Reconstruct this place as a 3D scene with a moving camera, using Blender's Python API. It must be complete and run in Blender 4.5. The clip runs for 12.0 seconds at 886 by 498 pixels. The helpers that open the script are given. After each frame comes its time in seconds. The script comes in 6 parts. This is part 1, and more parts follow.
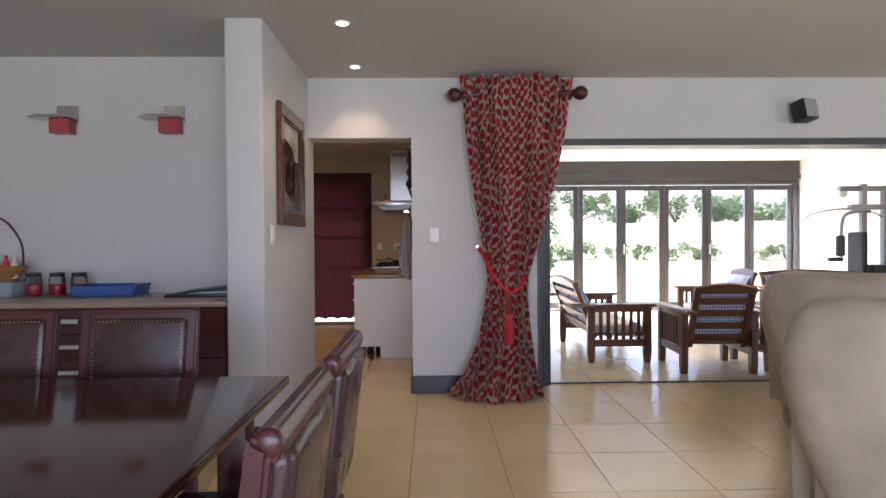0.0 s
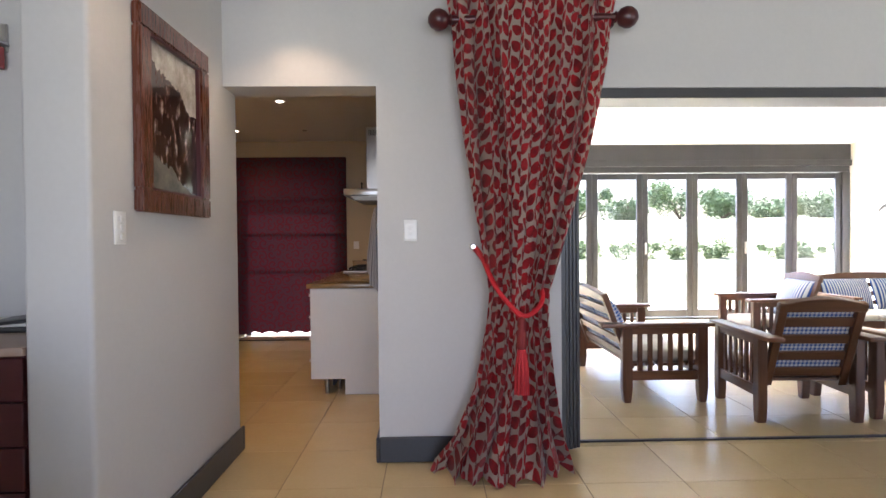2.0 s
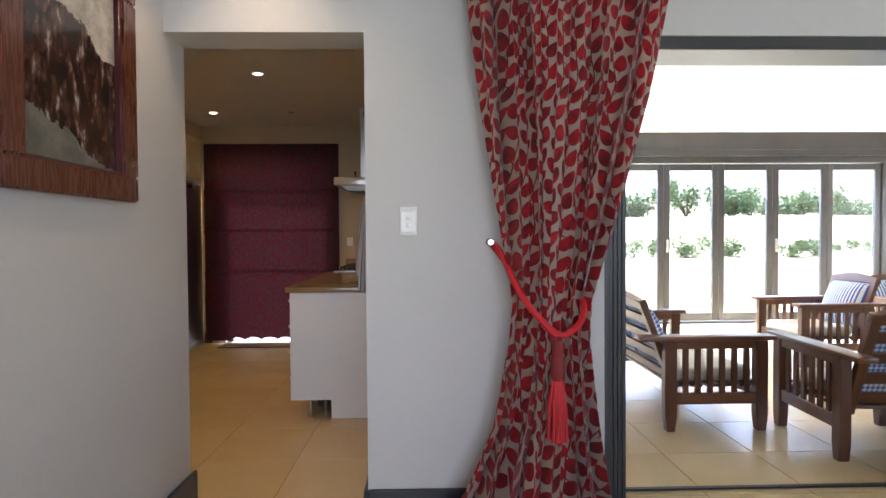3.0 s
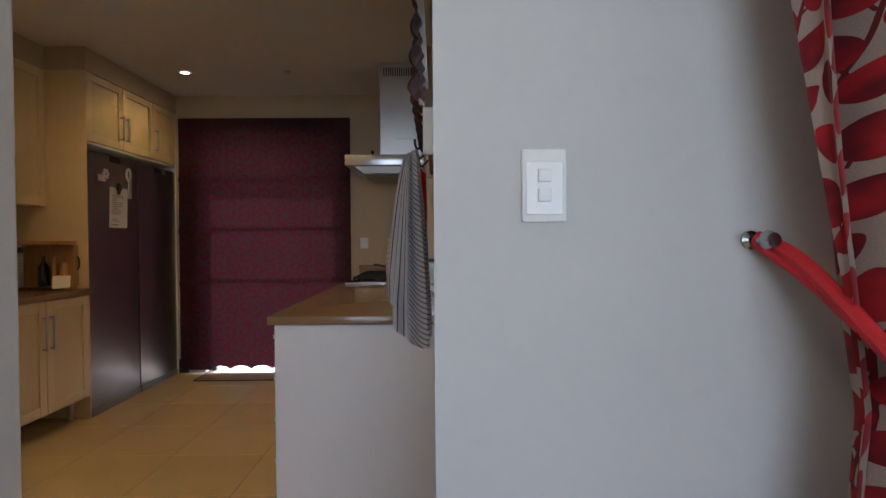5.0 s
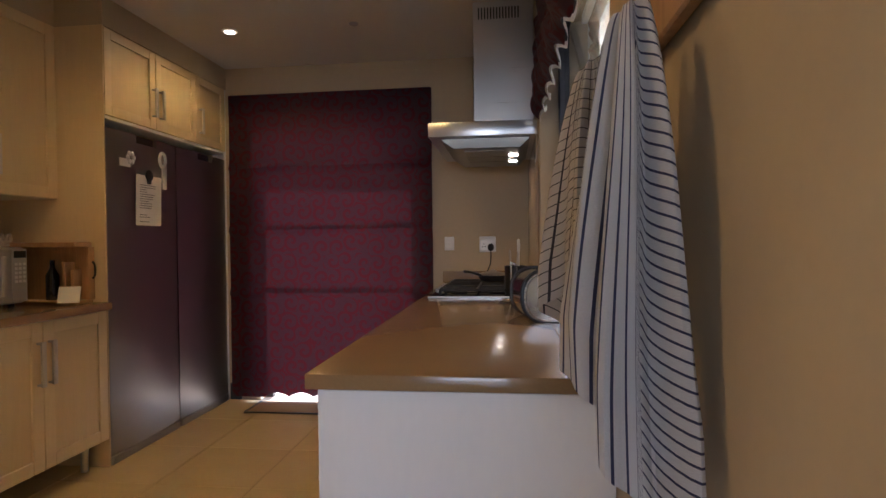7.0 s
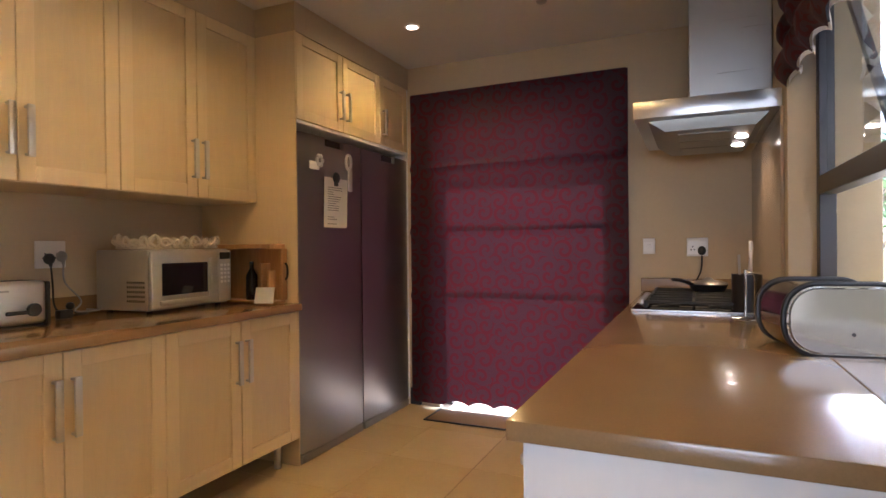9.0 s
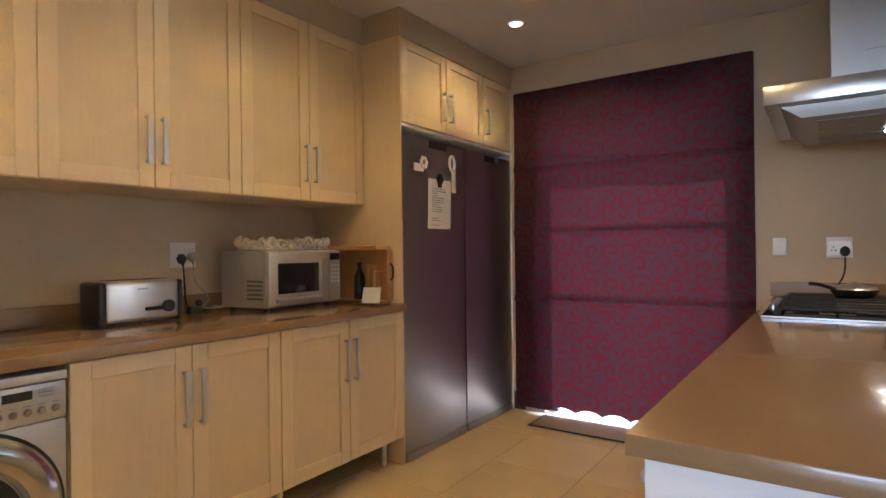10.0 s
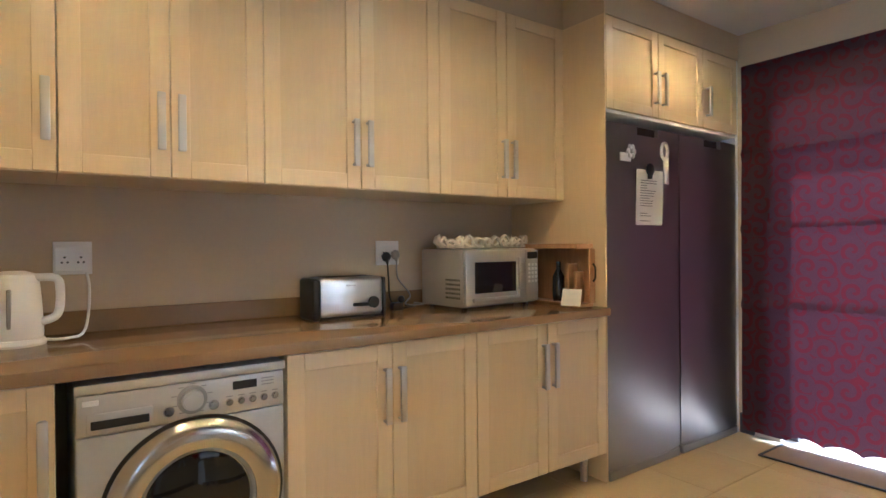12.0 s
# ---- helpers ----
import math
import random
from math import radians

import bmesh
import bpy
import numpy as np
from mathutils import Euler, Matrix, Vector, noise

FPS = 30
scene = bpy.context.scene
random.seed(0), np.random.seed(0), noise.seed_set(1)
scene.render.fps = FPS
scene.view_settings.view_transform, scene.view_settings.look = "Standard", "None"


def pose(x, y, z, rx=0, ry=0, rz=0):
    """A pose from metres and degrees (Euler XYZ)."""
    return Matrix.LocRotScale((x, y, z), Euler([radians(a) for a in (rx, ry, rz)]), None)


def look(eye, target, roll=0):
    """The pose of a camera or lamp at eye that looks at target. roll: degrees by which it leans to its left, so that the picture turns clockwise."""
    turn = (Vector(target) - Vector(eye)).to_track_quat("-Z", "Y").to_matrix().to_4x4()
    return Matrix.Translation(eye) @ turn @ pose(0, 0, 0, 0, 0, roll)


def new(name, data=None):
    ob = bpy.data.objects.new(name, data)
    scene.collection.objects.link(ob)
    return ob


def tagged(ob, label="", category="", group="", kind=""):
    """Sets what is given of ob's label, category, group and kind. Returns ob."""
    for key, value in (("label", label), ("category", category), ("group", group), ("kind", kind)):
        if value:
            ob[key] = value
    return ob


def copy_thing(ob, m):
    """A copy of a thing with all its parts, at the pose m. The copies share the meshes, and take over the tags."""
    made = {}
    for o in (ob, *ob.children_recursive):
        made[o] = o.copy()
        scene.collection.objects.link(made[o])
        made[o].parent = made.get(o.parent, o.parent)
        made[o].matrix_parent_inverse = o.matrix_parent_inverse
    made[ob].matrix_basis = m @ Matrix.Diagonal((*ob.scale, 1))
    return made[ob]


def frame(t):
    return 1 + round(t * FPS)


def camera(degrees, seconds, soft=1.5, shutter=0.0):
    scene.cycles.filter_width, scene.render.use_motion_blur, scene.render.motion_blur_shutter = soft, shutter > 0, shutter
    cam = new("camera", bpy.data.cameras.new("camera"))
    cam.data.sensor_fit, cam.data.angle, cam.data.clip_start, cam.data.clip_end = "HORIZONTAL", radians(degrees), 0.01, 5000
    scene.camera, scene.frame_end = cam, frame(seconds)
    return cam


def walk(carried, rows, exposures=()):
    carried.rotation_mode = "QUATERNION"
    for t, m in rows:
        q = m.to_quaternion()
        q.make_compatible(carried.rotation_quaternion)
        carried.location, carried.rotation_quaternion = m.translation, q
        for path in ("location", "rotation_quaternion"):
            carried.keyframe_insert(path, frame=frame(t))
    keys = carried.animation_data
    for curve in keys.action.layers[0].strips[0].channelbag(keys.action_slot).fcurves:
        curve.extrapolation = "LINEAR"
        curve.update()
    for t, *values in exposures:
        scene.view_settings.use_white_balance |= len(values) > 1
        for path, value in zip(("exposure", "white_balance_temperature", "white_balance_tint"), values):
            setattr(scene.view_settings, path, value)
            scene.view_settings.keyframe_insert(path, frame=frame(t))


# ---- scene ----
cam = camera(76.5, 12.0)
PATH = [
    (0, (0.063, -0.056, 1.253), (0.101, 1.943, 1.227), -0.4),
    (0.5, (0.103, 0.334, 1.277), (0.149, 2.333, 1.248), -0.4),
    (1, (0.138, 0.699, 1.279), (0.184, 2.699, 1.245), -0.4),
    (1.5, (0.18, 1.053, 1.259), (0.228, 3.052, 1.224), -0.4),
    (2, (0.184, 1.431, 1.251), (0.234, 3.431, 1.218), -0.5),
    (2.5, (0.178, 1.79, 1.259), (0.229, 3.789, 1.22), -0.4),
    (2.7, (0.179, 1.94, 1.25), (0.228, 3.939, 1.207), -0.4),
    (4.5, (-0.031, 3.264, 1.213), (0.022, 5.263, 1.183), -0.3),
    (5, (-0.098, 3.644, 1.216), (-0.077, 5.644, 1.183), -0.4),
    (5.5, (-0.187, 3.999, 1.22), (-0.208, 5.998, 1.189), -0.4),
    (6, (-0.237, 4.317, 1.216), (-0.291, 6.316, 1.184), -0.5),
    (6.5, (-0.28, 4.55, 1.203), (-0.413, 6.545, 1.174), -0.6),
    (8.5, (-0.481, 5.02, 1.211), (-1.125, 6.913, 1.194), -0.7),
    (9, (-0.504, 5.044, 1.207), (-1.322, 6.869, 1.195), -0.6),
    (9.5, (-0.514, 5.049, 1.203), (-1.496, 6.791, 1.198), -0.6),
    (10, (-0.535, 5.08, 1.198), (-1.668, 6.728, 1.199), -0.7),
    (10.5, (-0.566, 5.111, 1.205), (-1.828, 6.664, 1.204), -0.7),
    (11, (-0.592, 5.163, 1.212), (-1.985, 6.598, 1.212), -0.7),
    (11.5, (-0.632, 5.189, 1.213), (-2.146, 6.496, 1.208), -0.5),
    (12, (-0.648, 5.199, 1.219), (-2.277, 6.358, 1.208), -0.5),
]
EXPOSURES = [
    (0, 2.05, 5750, 27), (2.5, 2.3, 5750, 21), (4.5, 1.95, 5250, 17), (5.5, 2.2, 5300, 18), (6.5, 2.25, 5350, 21),
    (8.4, 2.95, 5550, 23), (10, 3.2, 5000, 18), (11, 3.25, 4900, 18), (11.5, 3.4, 4700, 14), (12, 3.55, 4450, 12),
]
walk(cam, [(t, look(eye, target, roll)) for t, eye, target, roll in PATH], EXPOSURES)

# ---- world and light ----
world = bpy.data.worlds.new("sky")
scene.world = world
world.use_nodes = True
wn = world.node_tree.nodes
sky = wn.new("ShaderNodeTexSky")
sky.sky_type = "NISHITA"
sky.sun_disc = False
sky.sun_elevation = radians(69)
sky.sun_rotation = radians(-4)
sky.air_density = 1.3
sky.dust_density = 3.0
world.node_tree.links.new(sky.outputs[0], wn["Background"].inputs[0])
wn["Background"].inputs[1].default_value = 0.15


def lamp(name, kind, m, energy, color=(1, 1, 1), **more):
    data = bpy.data.lights.new(name, kind)
    data.energy, data.color = energy, color
    if kind == "SUN":
        data.angle = more["angle"]
    if kind == "AREA":
        data.shape, data.size, data.size_y = "RECTANGLE", more["size"][0], more["size"][1]
    if kind == "SPOT":
        data.spot_size, data.spot_blend, data.shadow_soft_size = more["cone"], 0.6, 0.04
    ob = new(name, data)
    ob.matrix_world = m
    return ob


lamp("sun", "SUN", look((0, 0, 0), (0.03, -0.42, -1.1)), 5.0, (1, 0.95, 0.87), angle=radians(0.6))
SKY = (0.84, 0.91, 1.0)
# area lamps for sky light; living-room windows behind and east are unseen, assumed
lamp("south_window_light", "AREA", look((0.9, -3.9, 1.35), (0.9, 4, -3.4)), 42, SKY, size=(5.2, 2.0))
lamp("east_sky_fill", "AREA", look((6.0, 0.6, 1.35), (0, 0.6, -0.8)), 6, SKY, size=(3.0, 2.0))
# added outside, above view, for sky light through the folding doors
lamp("folding_door_light", "AREA", look((4.0, 11.0, 3.4), (3.8, 7.0, 0.6)), 560, SKY, size=(5.4, 1.5))
# unseen lamp added in the courtyard, in place of sky light
lamp("kitchen_sky_fill", "AREA", look((0.5, 5.95, 1.7), (-0.5, 8.5, 1.0)), 0.8, SKY, size=(0.9, 1.2))
WARM = (1.0, 0.59, 0.17)
DOWNLIGHTS = [(-2.08, 8.13), (-2.02, 6.74), (-1.19, 6.72), (-2.02, 5.35), (-1.19, 5.35)]
for x, y in DOWNLIGHTS:
    lamp("kitchen_downlight_lamp", "SPOT", look((x, y, 2.545), (x, y, 0)), 4.2, WARM, cone=radians(150))
for x, y in [(-0.48, 3.42), (-0.52, 4.28)]:
    lamp("dining_downlight_lamp", "SPOT", look((x, y, 2.59), (x, y, 0)), 5.0, (1, 0.72, 0.4), cone=radians(112))
for y in (7.95, 8.2):
    lamp("hood_lamp", "SPOT", look((-0.32, y, 1.682), (-0.26, y, 0)), 1.0, (1, 0.66, 0.3), cone=radians(120))

# ---- materials ----


class Mat:
    """A small node builder."""

    def __init__(self, name):
        self.m = bpy.data.materials.new(name)
        self.m.use_nodes = True
        self.t = self.m.node_tree
        self.b = self.t.nodes["Principled BSDF"]

    def node(self, kind, **inputs):
        n = self.t.nodes.new("ShaderNode" + kind)
        for k, v in inputs.items():
            self.put(n.inputs[k.replace("_", " ")], v)
        return n

    def put(self, socket, v):
        if isinstance(v, bpy.types.NodeSocket):
            self.t.links.new(v, socket)
        else:
            socket.default_value = v

    def math(self, op, a, b=0.0, c=0.0, clamp=False):
        n = self.t.nodes.new("ShaderNodeMath")
        n.operation, n.use_clamp = op, clamp
        for i, v in enumerate((a, b, c)):
            self.put(n.inputs[i], v)
        return n.outputs[0]

    def coords(self, which="Object", scale=(1, 1, 1)):
        c = self.node("TexCoord")
        mp = self.node("Mapping", Scale=scale)
        self.t.links.new(c.outputs[which], mp.inputs["Vector"])
        return mp.outputs[0]

    def noise(self, vec, scale, detail=4.0, rough=0.55, dist=0.0):
        return self.node("TexNoise", Vector=vec, Scale=scale, Detail=detail, Roughness=rough, Distortion=dist)

    def ramp(self, fac, stops):
        r = self.node("ValToRGB", Fac=fac)
        el = r.color_ramp.elements
        while len(el) < len(stops):
            el.new(0.5)
        for e, (p, c) in zip(el, stops):
            e.position, e.color = p, (*c, 1)
        return r.outputs[0]

    def mix(self, fac, a, b):
        n = self.t.nodes.new("ShaderNodeMix")
        n.data_type = "RGBA"
        for sock, v in ((n.inputs[0], fac), (n.inputs[6], a), (n.inputs[7], b)):
            self.put(sock, (*v, 1) if isinstance(v, tuple) and len(v) == 3 else v)
        return n.outputs[2]

    def bump(self, height, strength=0.2, distance=0.01):
        n = self.node("Bump", Strength=strength, Distance=distance, Height=height)
        self.put(self.b.inputs["Normal"], n.outputs[0])

    def set(self, **k):
        for key, v in k.items():
            s = self.b.inputs[key.replace("_", " ")]
            self.put(s, (*v, 1) if isinstance(v, tuple) and len(v) == 3 else v)
        return self


def plain(name, color, rough=0.5, metal=0.0, var=0.12, grain=60.0, bump=0.05, stretch=(1, 1, 1), big=2.5, coat=0.0):
    """Paint, plaster, plastic, metal: colour with two scales of variation and fine relief."""
    m = Mat(name)
    v = m.coords("Object", stretch)
    a, b = m.noise(v, big, 3).outputs[0], m.noise(v, grain, 3).outputs[0]
    f = m.math("ADD", m.math("MULTIPLY", a, 0.6), m.math("MULTIPLY", b, 0.4))
    lo, hi = tuple(c * (1 - var) for c in color), tuple(min(1, c * (1 + var)) for c in color)
    m.set(Base_Color=m.ramp(f, [(0.3, lo), (0.7, hi)]), Metallic=metal, Coat_Weight=coat)
    m.set(Roughness=m.math("MULTIPLY_ADD", a, 0.2 * rough, 0.9 * rough))
    if bump:
        m.bump(b, bump, 0.004)
    return m.m


def wood(name, dark, light, rough=0.35, axis=0, scale=1.0, coat=0.2, relief=0.06):
    m = Mat(name)
    st = [14.0, 14.0, 14.0]
    st[axis] = 1.1
    v = m.coords("Object", tuple(s * scale for s in st))
    oi = m.node("ObjectInfo")
    sh = m.node("VectorMath", Vector=v)
    sh.operation = "ADD"
    cx = m.node("CombineXYZ", X=m.math("MULTIPLY", oi.outputs["Random"], 17.0), Y=m.math("MULTIPLY", oi.outputs["Random"], 9.0))
    m.t.links.new(cx.outputs[0], sh.inputs[1])
    g = m.noise(sh.outputs[0], 1.6, 6, 0.6, 1.2).outputs[0]
    fine = m.noise(sh.outputs[0], 9.0, 3).outputs[0]
    f = m.math("ADD", m.math("MULTIPLY", g, 0.7), m.math("MULTIPLY", fine, 0.3))
    m.set(Base_Color=m.ramp(f, [(0.32, dark), (0.68, light)]), Roughness=m.math("MULTIPLY_ADD", fine, 0.15, rough - 0.05), Coat_Weight=coat, Coat_Roughness=0.15)
    m.bump(fine, relief, 0.003)
    return m.m


def local_cell(m, vec, scale, jitter=0.9):
    """Voronoi cells: the place inside a cell, turned at random, and the cell's own random value."""
    vo = m.node("TexVoronoi", Vector=vec, Scale=scale, Randomness=jitter)
    vo.voronoi_dimensions = "2D"
    sc = m.node("VectorMath", Vector=vec)
    sc.operation = "SUBTRACT"
    m.t.links.new(vo.outputs["Position"], sc.inputs[1])
    rot = m.node("VectorRotate", Vector=sc.outputs[0])
    rot.rotation_type = "Z_AXIS"
    sep = m.node("SeparateColor", Color=vo.outputs["Color"])
    m.put(rot.inputs["Angle"], m.math("MULTIPLY", sep.outputs[0], 6.283))
    xyz = m.node("SeparateXYZ", Vector=rot.outputs[0])
    return xyz.outputs[0], xyz.outputs[1], sep.outputs[1]


def curtain_fabric():
    """Trailing stems with paired leaves, printed in columns on beige cloth."""
    m = Mat("leaf_print_fabric")
    uv = m.coords("UV")
    xyz = m.node("SeparateXYZ", Vector=uv)
    sway = m.noise(m.coords("UV", (0.0, 1, 1)), 4.5, 1).outputs[0]
    u = m.math("ADD", xyz.outputs[0], m.math("MULTIPLY_ADD", sway, 0.10, 3.0))
    wide, step = 0.126, 0.084
    cu = m.math("DIVIDE", u, wide)
    col = m.math("FLOOR", cu)
    x = m.math("MULTIPLY", m.math("SUBTRACT", m.math("FRACT", cu), 0.5), wide)
    shift = m.math("FRACT", m.math("MULTIPLY", m.math("SINE", m.math("MULTIPLY", col, 12.9)), 43.7))
    v = m.math("ADD", xyz.outputs[1], m.math("MULTIPLY_ADD", shift, step, 2.0))
    red, stem = None, m.math("LESS_THAN", m.math("ABSOLUTE", x), 0.0028)
    for side in (-1, 1):
        cv = m.math("ADD", m.math("DIVIDE", v, step), 0.25 * side)
        row = m.math("FLOOR", cv)
        y = m.math("MULTIPLY", m.math("SUBTRACT", m.math("FRACT", cv), 0.5), step)
        rnd = m.math("FRACT", m.math("MULTIPLY", m.math("SINE", m.math("ADD", m.math("MULTIPLY", row, 7.7), m.math("MULTIPLY", col, 3.1 + side))), 91.3))
        ang = m.math("MULTIPLY_ADD", m.math("SUBTRACT", rnd, 0.5), 0.9, side * 0.75)
        ca, sa = m.math("COSINE", ang), m.math("SINE", ang)
        dx = m.math("SUBTRACT", x, side * 0.033)
        along = m.math("ADD", m.math("MULTIPLY", dx, sa), m.math("MULTIPLY", y, ca))
        across = m.math("SUBTRACT", m.math("MULTIPLY", dx, ca), m.math("MULTIPLY", y, sa))
        long = m.math("MULTIPLY_ADD", rnd, 0.012, 0.034)
        ex = m.math("DIVIDE", along, long)
        ey = m.math("DIVIDE", across, m.math("MULTIPLY", m.math("MULTIPLY_ADD", ex, -0.3, 1.0), 0.0255))
        d = m.math("ADD", m.math("POWER", m.math("ABSOLUTE", ex), 2.0), m.math("POWER", m.math("ABSOLUTE", ey), 1.8))
        leaf = m.math("LESS_THAN", d, 1.0)
        red = leaf if red is None else m.math("MAXIMUM", red, leaf)
        stalk = m.math("MULTIPLY", m.math("LESS_THAN", m.math("ABSOLUTE", across), 0.0020), m.math("LESS_THAN", m.math("ABSOLUTE", m.math("ADD", along, 0.03)), 0.03))
        stem = m.math("MAXIMUM", stem, stalk)
    tone = m.noise(uv, 13.0, 2).outputs[0]
    leafc = m.ramp(tone, [(0.38, (0.22, 0.006, 0.012)), (0.62, (0.56, 0.014, 0.024))])
    weave = m.noise(uv, 500.0, 2).outputs[0]
    ground = m.ramp(weave, [(0.3, (0.50, 0.39, 0.32)), (0.7, (0.61, 0.49, 0.41))])
    c = m.mix(stem, ground, (0.20, 0.012, 0.016))
    m.set(Base_Color=m.mix(red, c, leafc), Roughness=0.75, Sheen_Weight=0.25)
    m.bump(m.math("ADD", m.math("MULTIPLY", weave, 0.4), red), 0.15, 0.002)
    return m.m


def blind_fabric(name, scale=8.6):
    m = Mat(name)
    uv = m.coords("UV")
    x, y, r = local_cell(m, uv, scale, 0.55)
    rad = m.math("SQRT", m.math("ADD", m.math("MULTIPLY", x, x), m.math("MULTIPLY", y, y)))
    ang = m.math("ARCTAN2", y, x)
    sp = m.math("FRACT", m.math("SUBTRACT", m.math("MULTIPLY", rad, 11.0 * scale / 5.6), m.math("DIVIDE", ang, 6.283)))
    band = m.math("LESS_THAN", m.math("ABSOLUTE", m.math("SUBTRACT", sp, 0.5)), 0.19)
    inside = m.math("LESS_THAN", rad, 0.62 / scale)
    wv = m.noise(uv, 6.0, 2).outputs[0]
    contour = m.math("LESS_THAN", m.math("ABSOLUTE", m.math("SUBTRACT", m.math("FRACT", m.math("MULTIPLY", wv, 6.5)), 0.5)), 0.13)
    scroll = m.math("MAXIMUM", m.math("MULTIPLY", band, inside), m.math("MULTIPLY", contour, m.math("SUBTRACT", 1.0, inside)))
    thread = m.noise(m.coords("UV", (900, 60, 1)), 1.0, 2).outputs[0]
    ground = m.ramp(thread, [(0.3, (0.050, 0.017, 0.025)), (0.7, (0.074, 0.027, 0.038))])
    m.set(Base_Color=m.mix(scroll, ground, (0.105, 0.007, 0.015)), Roughness=m.math("MULTIPLY_ADD", scroll, 0.15, 0.58), Sheen_Weight=0.05)
    m.bump(m.math("ADD", thread, scroll), 0.1, 0.002)
    return m.m


def striped(name, base, line, period=0.02, width=0.18, grid=False, soft=False):
    m = Mat(name)
    uv = m.coords("UV")
    xyz = m.node("SeparateXYZ", Vector=uv)
    f = None
    for s in (xyz.outputs[0], xyz.outputs[1])[: 2 if grid else 1]:
        k = m.math("LESS_THAN", m.math("FRACT", m.math("DIVIDE", s, period)), width)
        f = k if f is None else (m.math("MULTIPLY_ADD", k, 0.5, m.math("MULTIPLY", f, 0.5)) if soft else m.math("MAXIMUM", f, k))
    weave = m.noise(uv, 600.0, 2).outputs[0]
    b = m.ramp(weave, [(0.3, tuple(0.88 * c for c in base)), (0.7, base)])
    m.set(Base_Color=m.mix(f, b, line), Roughness=0.85)
    m.bump(weave, 0.2, 0.002)
    return m.m


def floor_tile():
    m = Mat("glazed_floor_tile")
    v = m.coords("Object")
    oi = m.node("ObjectInfo").outputs["Random"]
    sh = m.node("VectorMath", Vector=v)
    sh.operation = "ADD"
    m.t.links.new(m.node("CombineXYZ", X=m.math("MULTIPLY", oi, 31.0), Y=m.math("MULTIPLY", oi, 13.0)).outputs[0], sh.inputs[1])
    a, b = m.noise(sh.outputs[0], 3.0, 5).outputs[0], m.noise(sh.outputs[0], 45.0, 3).outputs[0]
    f = m.math("ADD", m.math("MULTIPLY", a, 0.55), m.math("MULTIPLY_ADD", b, 0.25, m.math("MULTIPLY", oi, 0.2)))
    m.set(Base_Color=m.ramp(f, [(0.3, (0.60, 0.465, 0.25)), (0.75, (0.69, 0.555, 0.32))]), Roughness=m.math("MULTIPLY_ADD", a, 0.12, 0.16), Specular_IOR_Level=0.5)
    m.bump(a, 0.03, 0.004)
    return m.m


def leather(name, color, rough=0.45):
    m = Mat(name)
    v = m.coords("Object")
    vo = m.node("TexVoronoi", Vector=v, Scale=160.0)
    a = m.noise(v, 5.0, 4).outputs[0]
    m.set(Base_Color=m.ramp(a, [(0.3, tuple(0.8 * c for c in color)), (0.7, tuple(1.12 * c for c in color))]), Roughness=m.math("MULTIPLY_ADD", a, 0.15, rough - 0.07))
    m.bump(vo.outputs["Distance"], 0.12, 0.002)
    return m.m


def foliage(name, dark, light):
    m = Mat(name)
    g = m.node("NewGeometry")
    m.set(Base_Color=m.ramp(g.outputs["Random Per Island"], [(0.0, dark), (1.0, light)]), Roughness=0.55, Transmission_Weight=0.0)
    return m.m


def emitter(name, color, strength):
    m = Mat(name)
    m.set(Base_Color=color, Emission_Color=color, Emission_Strength=strength, Roughness=0.4)
    return m.m


def glass(name, tint=(0.96, 0.98, 0.98), rough=0.0):
    m = Mat(name)
    m.set(Base_Color=tint, Roughness=rough, Transmission_Weight=1.0, IOR=1.45)
    return m.m


def brushed(name, color, rough, stretch, var=0.1):
    m = Mat(name)
    n = m.noise(m.coords("Object", stretch), 1.0, 4).outputs[0]
    big = m.noise(m.coords("Object"), 3.0, 3).outputs[0]
    m.set(Base_Color=m.ramp(big, [(0.3, tuple(c * (1 - var) for c in color)), (0.7, color)]), Metallic=1.0, Roughness=m.math("MULTIPLY_ADD", n, 0.12, rough - 0.06))
    m.bump(n, 0.04, 0.001)
    return m.m


def art():
    """A dim street scene: pale sky, a dark shop front with posts, a grey road."""
    m = Mat("printed_street_picture")
    v = m.coords("Object")
    xyz = m.node("SeparateXYZ", Vector=v)
    n = m.noise(v, 9.0, 5, 0.7).outputs[0]
    fine = m.noise(m.coords("Object", (1, 30, 12)), 1.0, 4, 0.6).outputs[0]
    h = m.math("ADD", xyz.outputs[2], m.math("MULTIPLY_ADD", n, 0.16, m.math("MULTIPLY_ADD", xyz.outputs[1], 0.35, -0.08)))
    front = m.ramp(fine, [(0.40, (0.012, 0.010, 0.010)), (0.52, (0.055, 0.022, 0.018)), (0.60, (0.09, 0.05, 0.04)), (0.68, (0.34, 0.31, 0.28))])
    clouds = m.ramp(n, [(0.35, (0.30, 0.27, 0.23)), (0.65, (0.56, 0.53, 0.48))])
    road = m.ramp(n, [(0.35, (0.10, 0.11, 0.10)), (0.65, (0.22, 0.21, 0.19))])
    c = m.mix(m.math("GREATER_THAN", h, 0.15), front, clouds)
    c = m.mix(m.math("LESS_THAN", h, -0.22), c, road)
    m.set(Base_Color=c, Roughness=0.12)
    return m.m


